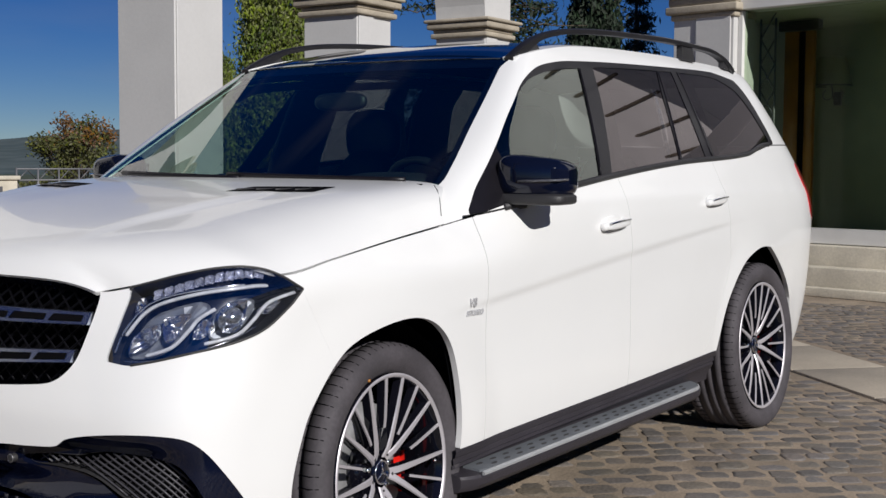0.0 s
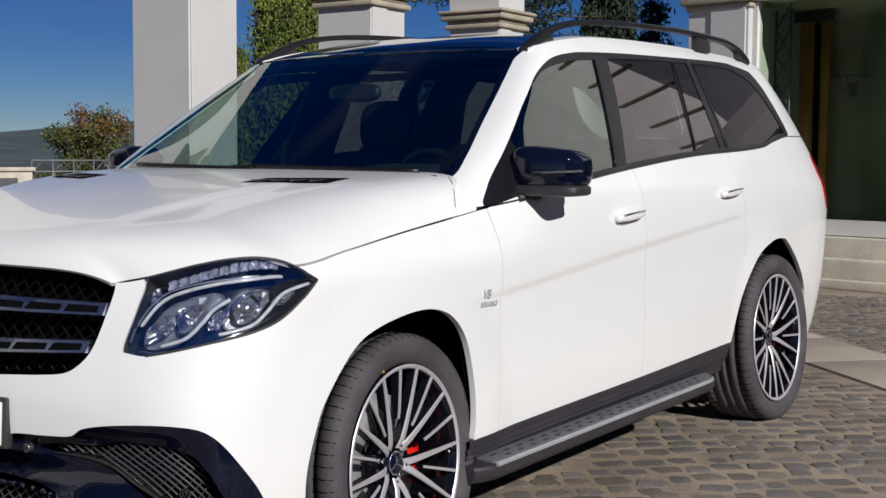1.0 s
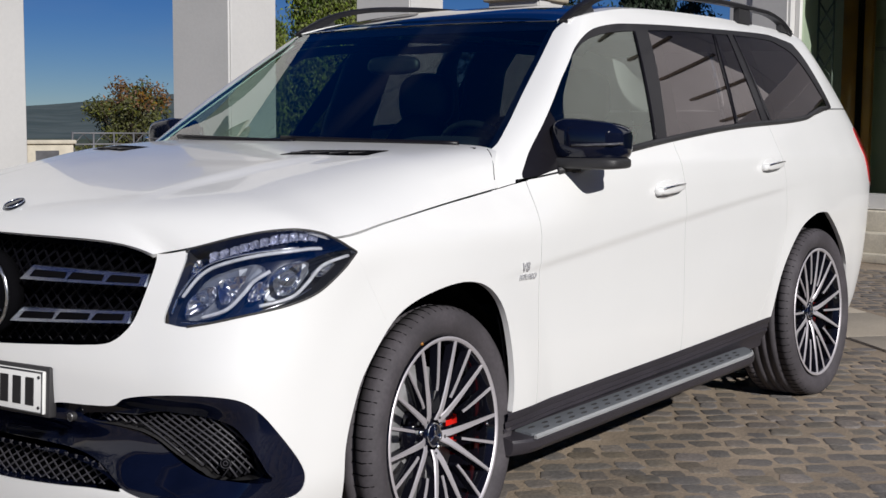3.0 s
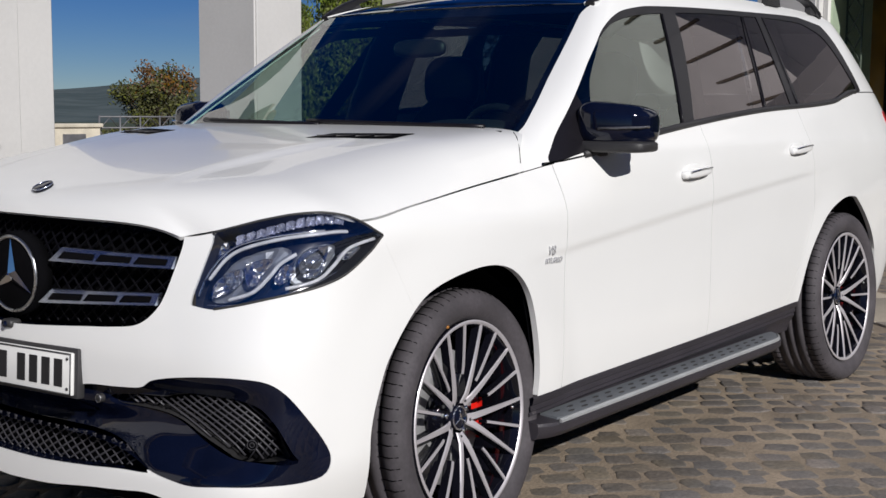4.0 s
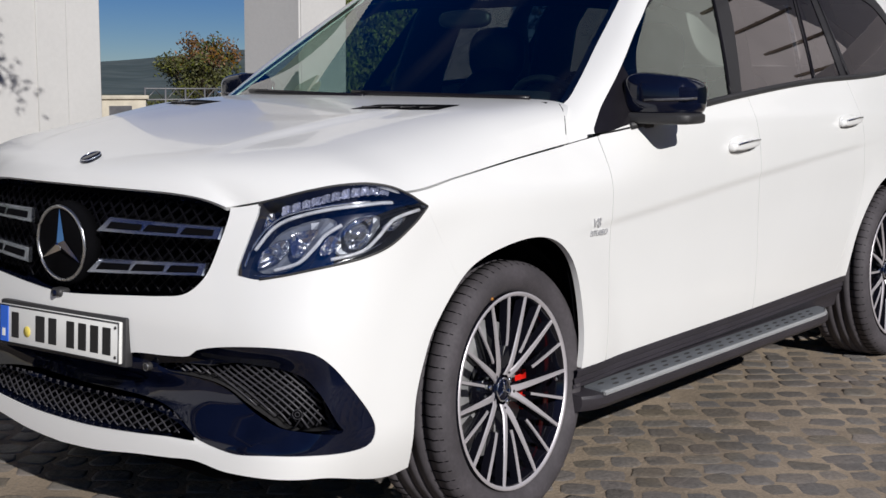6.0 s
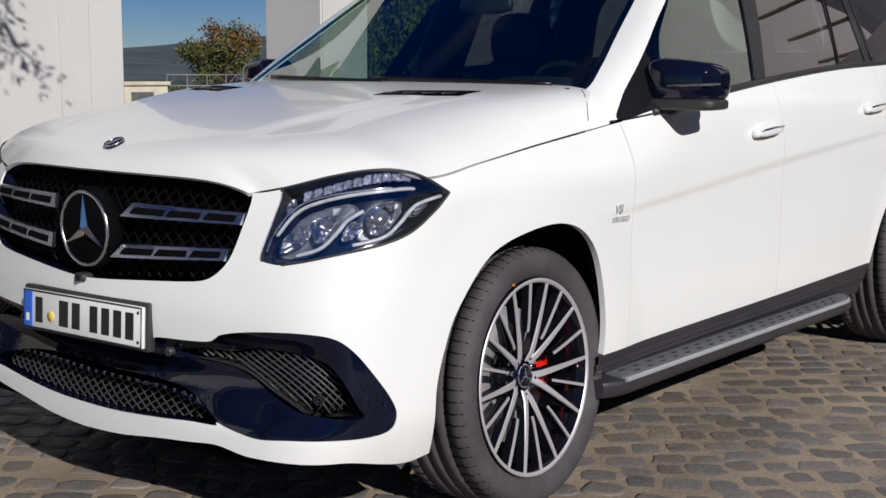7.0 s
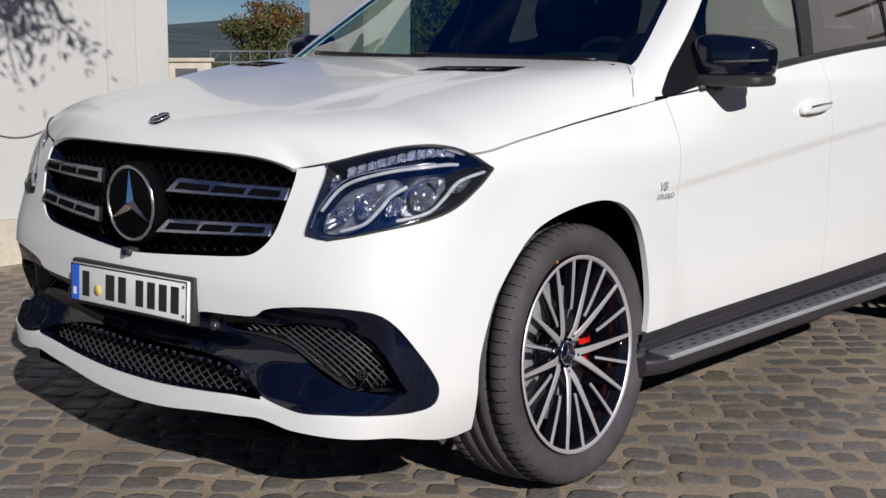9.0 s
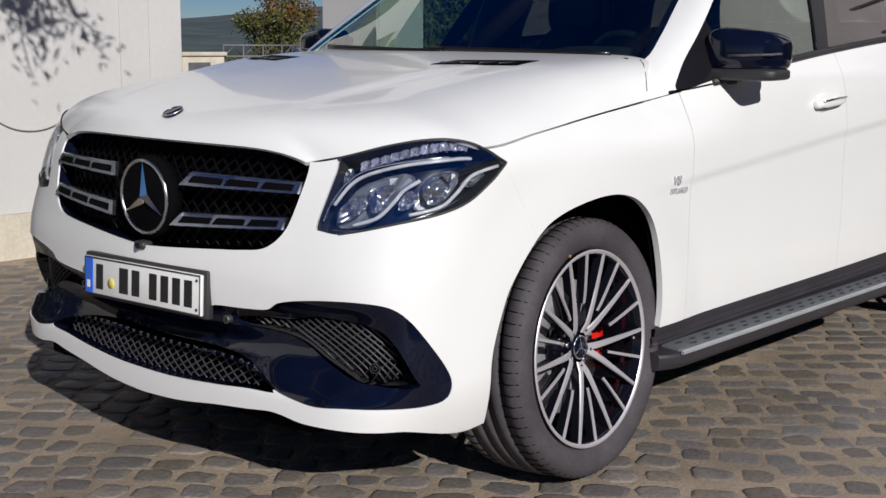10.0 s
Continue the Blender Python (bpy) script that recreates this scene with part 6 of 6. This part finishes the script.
for sgn in (-1, 1):
    m = Matrix.Translation((0.765, sgn * 1.006, 1.222)) @ Matrix.Rotation(sgn * radians(-8), 4, "Z")
    p, f = rounded(0, 0, 0.008, 0.085, 0.124, 0.073, 3.8, 36, 22)
    p[:, 0] += 0.035 * (p[:, 1] * -1 * -sgn / 0.128 > 0) * np.abs(p[:, 1] / 0.128) ** 2
    p[:, 2] *= 1 - 0.16 * np.clip(sgn * p[:, 1] / 0.128, -1, 1) * (p[:, 2] > 0)
    mir = part("wing_mirror", (p, f), M["gloss_black"], car, "gloss black door mirror", m)
    part("mirror_skirt", rounded(0.0, 0.0, -0.061, 0.089, 0.127, 0.020, 5.0), M["trim"], mir)
    part("indicator_strip", tube([(-0.086, -sgn * 0.03, -0.002), (-0.083, sgn * 0.05, 0.0), (-0.064, sgn * 0.105, 0.002), (-0.02, sgn * 0.119, 0.004)], 0.0045, 6), M["smoke"], mir)
    part("mirror_arm", tube([(-0.005, -sgn * 0.03, -0.074), (-0.03, -sgn * 0.075, -0.080), (-0.09, -sgn * 0.100, -0.088), (-0.13, -sgn * 0.108, -0.092)], (0.018, 0.020, 0.021, 0.016), 10), M["trim"], mir)
    part("mirror_glass", block(0.070, 0.086, -0.105, 0.105, -0.046, 0.05, 0.004, 1), M["chrome"], mir)
    for hx, hz, tilt in ((1.405, 1.053, 4.0), (2.465, 1.119, 4.0)):
        hw = float(half_width(hx, hz))
        hm = Matrix.Translation((hx, sgn * hw, hz)) @ Matrix.Rotation(radians(-tilt), 4, "Y")
        h = part("door_handle", rounded(0, sgn * 0.024, 0, 0.100, 0.010, 0.016, 3.0), M["paint"], car, "white door handle with a chrome strip", hm)
        part("handle_strip", tube([(-0.090, sgn * 0.033, 0.010), (0, sgn * 0.036, 0.013), (0.090, sgn * 0.033, 0.010)], 0.0035, 6), M["chrome"], h)
        part("handle_cup", rounded(-0.02, sgn * 0.002, 0.0, 0.085, 0.006, 0.034, 2.4), M["paint"], h)
        for ex in (-0.088, 0.088):
            part("handle_end", rounded(ex, sgn * 0.012, 0, 0.022, 0.016, 0.016, 2.6), M["paint"], h)
    part("filler_mark", tube([(3.2 + 0.10 * math.cos(a), sgn * (float(half_width(3.2, 1.12)) - 0.0005), 1.12 + 0.10 * math.sin(a)) for a in np.arange(24) * math.pi / 12], 0.0016, 4, True), M["grey_trim"], car) if sgn > 0 else None


def lettering(text, size, m, mat, name):
    cu = bpy.data.curves.new(name, "FONT")
    cu.body, cu.size, cu.extrude, cu.shear, cu.align_x = text, size, 0.0008, 0.2, "LEFT"
    tmp = bpy.data.objects.new(name, cu)
    me = bpy.data.meshes.new_from_object(tmp)
    bpy.data.objects.remove(tmp)
    me.materials.append(mat)
    return part(name, me, None, car, "chrome letters " + text, m, smooth=False)


for sgn in (-1,):
    hw = float(half_width(0.43, 0.84)) + 0.002
    for text, size, x, z in (("V8", 0.040, 0.386, 0.833), ("BITURBO", 0.0245, 0.374, 0.806)):
        xx = x + 0.05
        y = -(float(half_width(xx, z + 0.01)) + 0.004)
        lettering(text, size, Matrix.Translation((x, y, z)) @ Matrix.Rotation(radians(90), 4, "X"), M["letters"], "badge_letters")

# ---- cabin ----
def seat(x, y, w):
    ob = thing("car_seat", "black leather car seat", "seat", Matrix.Translation((x, y, 0.50)), group="car seats")
    ob.parent = car
    part("cushion", rounded(0.0, 0, 0.14, 0.27, w / 2, 0.13, 3.2), M["leather"], ob)
    p, f = rounded(0.0, 0, 0.0, 0.09, w / 2, 0.33, 3.0)
    p[:, 1] *= 1 - 0.38 * np.clip(p[:, 2] / 0.33, 0, 1)
    part("backrest", (p, f), M["leather"], ob, at=Matrix.Translation((0.30, 0, 0.52)) @ Matrix.Rotation(radians(14), 4, "Y"))
    part("headrest", rounded(0.39, 0, 0.90, 0.06, 0.145, 0.125, 2.8), M["leather"], ob)
    for s in (-1, 1):
        part("headrest_post", tube([(0.37, s * 0.05, 0.78), (0.40, s * 0.05, 0.93)], 0.007, 6), M["chrome"], ob)
    return ob


s0 = seat(1.36, -0.40, 0.50)
for x, y, z in ((1.36, 0.40, 0.50), (2.15, -0.42, 0.30), (2.15, 0.42, 0.30), (2.95, -0.36, 0.25), (2.95, 0.36, 0.25)):
    copy_thing(s0, Matrix.Translation((x, y, z)))
p, f = rounded(0.76, 0, 1.06, 0.27, 0.80, 0.125, 3.0)
part("dashboard", (p, f), M["dash"], car, "dark padded dashboard")
part("instrument_hood", rounded(0.80, -0.40, 1.195, 0.14, 0.21, 0.05, 2.6), M["dash"], car)
wm = Matrix.Translation((1.02, -0.40, 1.12)) @ Matrix.Rotation(radians(66), 4, "Y")
sw = part("steering_wheel", tube([(0.185 * math.cos(a), 0.185 * math.sin(a), 0) for a in np.arange(36) * math.pi / 18], 0.016, 8, True), M["leather"], car, "black leather steering wheel", wm)
part("steering_hub", rounded(0, 0, -0.02, 0.07, 0.08, 0.035, 2.6), M["leather"], sw)
for a in (0, 2.3, -2.3):
    part("steering_arm", tube([(0.05 * math.cos(a), 0.05 * math.sin(a), -0.01), (0.18 * math.cos(a), 0.18 * math.sin(a), 0)], 0.016, 6, flat=0.5), M["leather"], sw)
part("cabin_mirror", rounded(1.00, 0.0, 1.515, 0.025, 0.125, 0.036, 3.0), M["leather"], car, "interior mirror", Matrix.Identity(4))
roof_in = pushed(tidy(rs), -0.045)
part("headliner", (roof_in[0], roof_in[1][:, ::-1]), M["dash"], car)


def pillar_trim(rows, sgn, inset):
    """A padded panel on the inside of a pillar; rows of (height, front x, rear x), lowest first."""
    r = np.array(rows)
    zs = np.linspace(r[0, 0], r[-1, 0], 14)
    pts, faces = [], []
    for z in zs:
        x0, x1 = np.interp(z, r[:, 0], r[:, 1]), np.interp(z, r[:, 0], r[:, 2])
        for u, lift in ((0, 0.03), (0, 0.006), (0.06, 0.0), (0.94, 0.0), (1, 0.006), (1, 0.03)):
            x = x0 + (x1 - x0) * u
            pts.append((x, sgn * (min(float(half_width(x, z)) - 0.035, inset) + lift), z))
    for i in range(len(zs) - 1):
        for q in range(6):
            faces.append((i * 6 + q, i * 6 + (q + 1) % 6, (i + 1) * 6 + (q + 1) % 6, (i + 1) * 6 + q))
    return pts, faces


for sgn, inset, slim in ((1, 0.72, 0.0), (-1, 0.9, 0.09)):
    for rows in ([(1.20, 1.40, 1.74), (1.30, 1.434, 1.767), (1.51, 1.545, 1.883), (1.62, 1.607, 1.93), (1.69, 1.63, 1.98)],
                 [(1.25, 2.24, 2.45), (1.365, 2.27, 2.476), (1.565, 2.307, 2.45), (1.66, 2.33, 2.435), (1.72, 2.34, 2.43)],
                 [(1.30, 2.49, 2.85), (1.386, 2.52, 2.868), (1.685, 2.59, 2.937), (1.735, 2.60, 2.95)]):
        part("pillar_trim", pillar_trim([(z, a + slim, max(a + slim + 0.06, b - slim)) for z, a, b in rows], sgn, inset), M["dash"], car, "dark padded pillar trim")
    rx = np.linspace(1.18, 3.40, 30)
    rz = np.interp(rx, (1.18, 1.28, 1.60, 2.0, 2.33, 2.60, 2.94, 3.40), (1.555, 1.600, 1.634, 1.650, 1.678, 1.692, 1.702, 1.70))
    part("roof_side_trim", tube(np.stack([rx, sgn * np.minimum(half_width(rx, rz) - 0.035, 0.72), rz], -1), 0.022, 6), M["dash"], car)
for sgn, y0, y1 in ((-1, -0.70, 0.02), (1, -0.05, 0.62)):
    xs = np.linspace(0, 1, 12)
    yy = y0 + (y1 - y0) * xs
    zz = 1.222 + 0.012 * xs
    part("wiper", tube(np.stack([screen_x(yy, zz) - 0.035, yy, zz], -1), 0.010, 6), M["frame"], car, "black wiper blade")
part("cowl", tube(np.stack([screen_x(np.linspace(-0.78, 0.78, 30), 1.195) - 0.03, np.linspace(-0.78, 0.78, 30), np.full(30, 1.195)], -1), 0.016, 8), M["dark"], car, "black plastic cowl below the windscreen")

# ---- paving: a pale slab band and courses of uneven cobbles ----
ROW = Vector((0.66, -0.75, 0)).normalized()
ACROSS = Vector((-ROW.y, ROW.x, 0))
BAND_P, BAND_D = np.array([4.79, -0.61]), np.array([0.70, 0.714])
band_n = np.array([BAND_D[1], -BAND_D[0]])
BAND_W = 0.66


def in_band(x, y, pad=0.0):
    q = (x - BAND_P[0]) * band_n[0] + (y - BAND_P[1]) * band_n[1]
    return -pad < q < BAND_W + pad


band = thing("slab_band", "band of pale smooth stone slabs across the cobbles", "paving", pose(BAND_P[0], BAND_P[1], -0.014, 0, 0, math.degrees(math.atan2(BAND_D[1], BAND_D[0]))), kind="structure")
for k in range(-6, 8):
    part("slab", block(k * 0.95 + 0.004, (k + 1) * 0.95 - 0.004, -BAND_W, 0, -0.05, 0.017, 0.006, 2), M["slab"], band)

rng = np.random.default_rng(77)


def stone_shape(seed, n=10):
    """A worn, roughly oblong sett, one metre across: top, rounded shoulder, foot."""
    g = np.random.default_rng(seed)
    a = np.arange(n) * 2 * math.pi / n + (np.pi / n) + g.normal(size=n) * 0.10
    f = lambda t: np.sign(t) * np.abs(t) ** g.uniform(0.42, 0.68)
    r = 1 + g.normal(size=n) * 0.075
    ring = np.stack([0.5 * f(np.cos(a)) * r, 0.5 * f(np.sin(a)) * r], -1)
    pts = []
    for s, z in ((1.05, -0.9), (0.965, -0.02), (0.78, 0.07 + 0.05 * g.random())):
        pts += [(x * s, y * s, z + g.normal() * 0.03) for x, y in ring]
    pts.append((0, 0, 0.12))
    faces = []
    for lv in range(2):
        for k in range(n):
            j = (k + 1) % n
            faces.append((lv * n + k, lv * n + j, (lv + 1) * n + j, (lv + 1) * n + k))
    faces += [(2 * n + k, 2 * n + (k + 1) % n, 3 * n) for k in range(n)]
    return np.array(pts), faces


shapes = [stone_shape(s) for s in range(14)]
stone_meshes = [mesh_from("cobble", p, f, M["cobble"]) for p, f in shapes]
paving = thing("paving", "courses of worn grey-brown cobbles with sandy joints", "paving", Matrix.Translation((0, 0, -0.014)), kind="structure")
singles, rest = [], []
PITCH = 0.128
for i in range(-90, 130):
    u = -11.0 + rng.random() * 0.2
    while u < 11.5:
        w = rng.uniform(0.098, 0.172)
        c = ROW * (u + w / 2) + ACROSS * (i * PITCH)
        wob = 0.008 * rng.normal() + 0.045 * noise.noise((c.x * 1.1, c.y * 1.1, 0.4))
        x, y = c.x + ACROSS.x * wob * 2, c.y + ACROSS.y * wob * 2
        u += w
        if not (-6.5 < x < 10.1 and -7.0 < y < 3.55) or in_band(x, y, 0.075):
            continue
        if x > 8.9 and y < 1.7:
            continue
        m = (x, y, math.atan2(ROW.y, ROW.x) + rng.normal() * 0.10 + 0.35 * noise.noise((x * 0.5, y * 0.5, 3)), (w - 0.004) * rng.uniform(0.85, 0.96), (PITCH - 0.004) * rng.uniform(0.78, 0.95), 0.0030 + rng.normal() * 0.0014, int(rng.integers(14)))
        near = 0.35 < x < 2.1 and -1.75 < y < -0.55
        (singles if near and len(singles) < 300 else rest).append(m)


def stone_matrix(x, y, turn, w, d, z, k):
    return Matrix.Translation((x, y, z)) @ Euler((0.016 * math.sin(91 * x + 37 * y), 0.016 * math.sin(53 * x - 71 * y), 0)).to_matrix().to_4x4() @ Matrix.Rotation(turn, 4, "Z") @ Matrix.Diagonal((w, d, 0.012, 1))


pts, faces, base = [], [], 0
for m in rest:
    p, f = shapes[m[6]]
    c, s = math.cos(m[2]), math.sin(m[2])
    q = p * [m[3], m[4], 0.012]
    pts.append(np.stack([q[:, 0] * c - q[:, 1] * s + m[0], q[:, 0] * s + q[:, 1] * c + m[1], q[:, 2] + m[5] + 0.016 * np.sin(91 * m[0] + 37 * m[1]) * q[:, 1] - 0.016 * np.sin(53 * m[0] - 71 * m[1]) * q[:, 0]], -1))
    faces += [tuple(j + base for j in g) for g in f]
    base += len(p)
far_stones = part("far_cobbles", (np.concatenate(pts), faces), M["cobble"], paving)
far_stones["kind"] = "stuff"
for m in singles:
    part("cobble", stone_meshes[m[6]], None, paving, at=stone_matrix(*m))
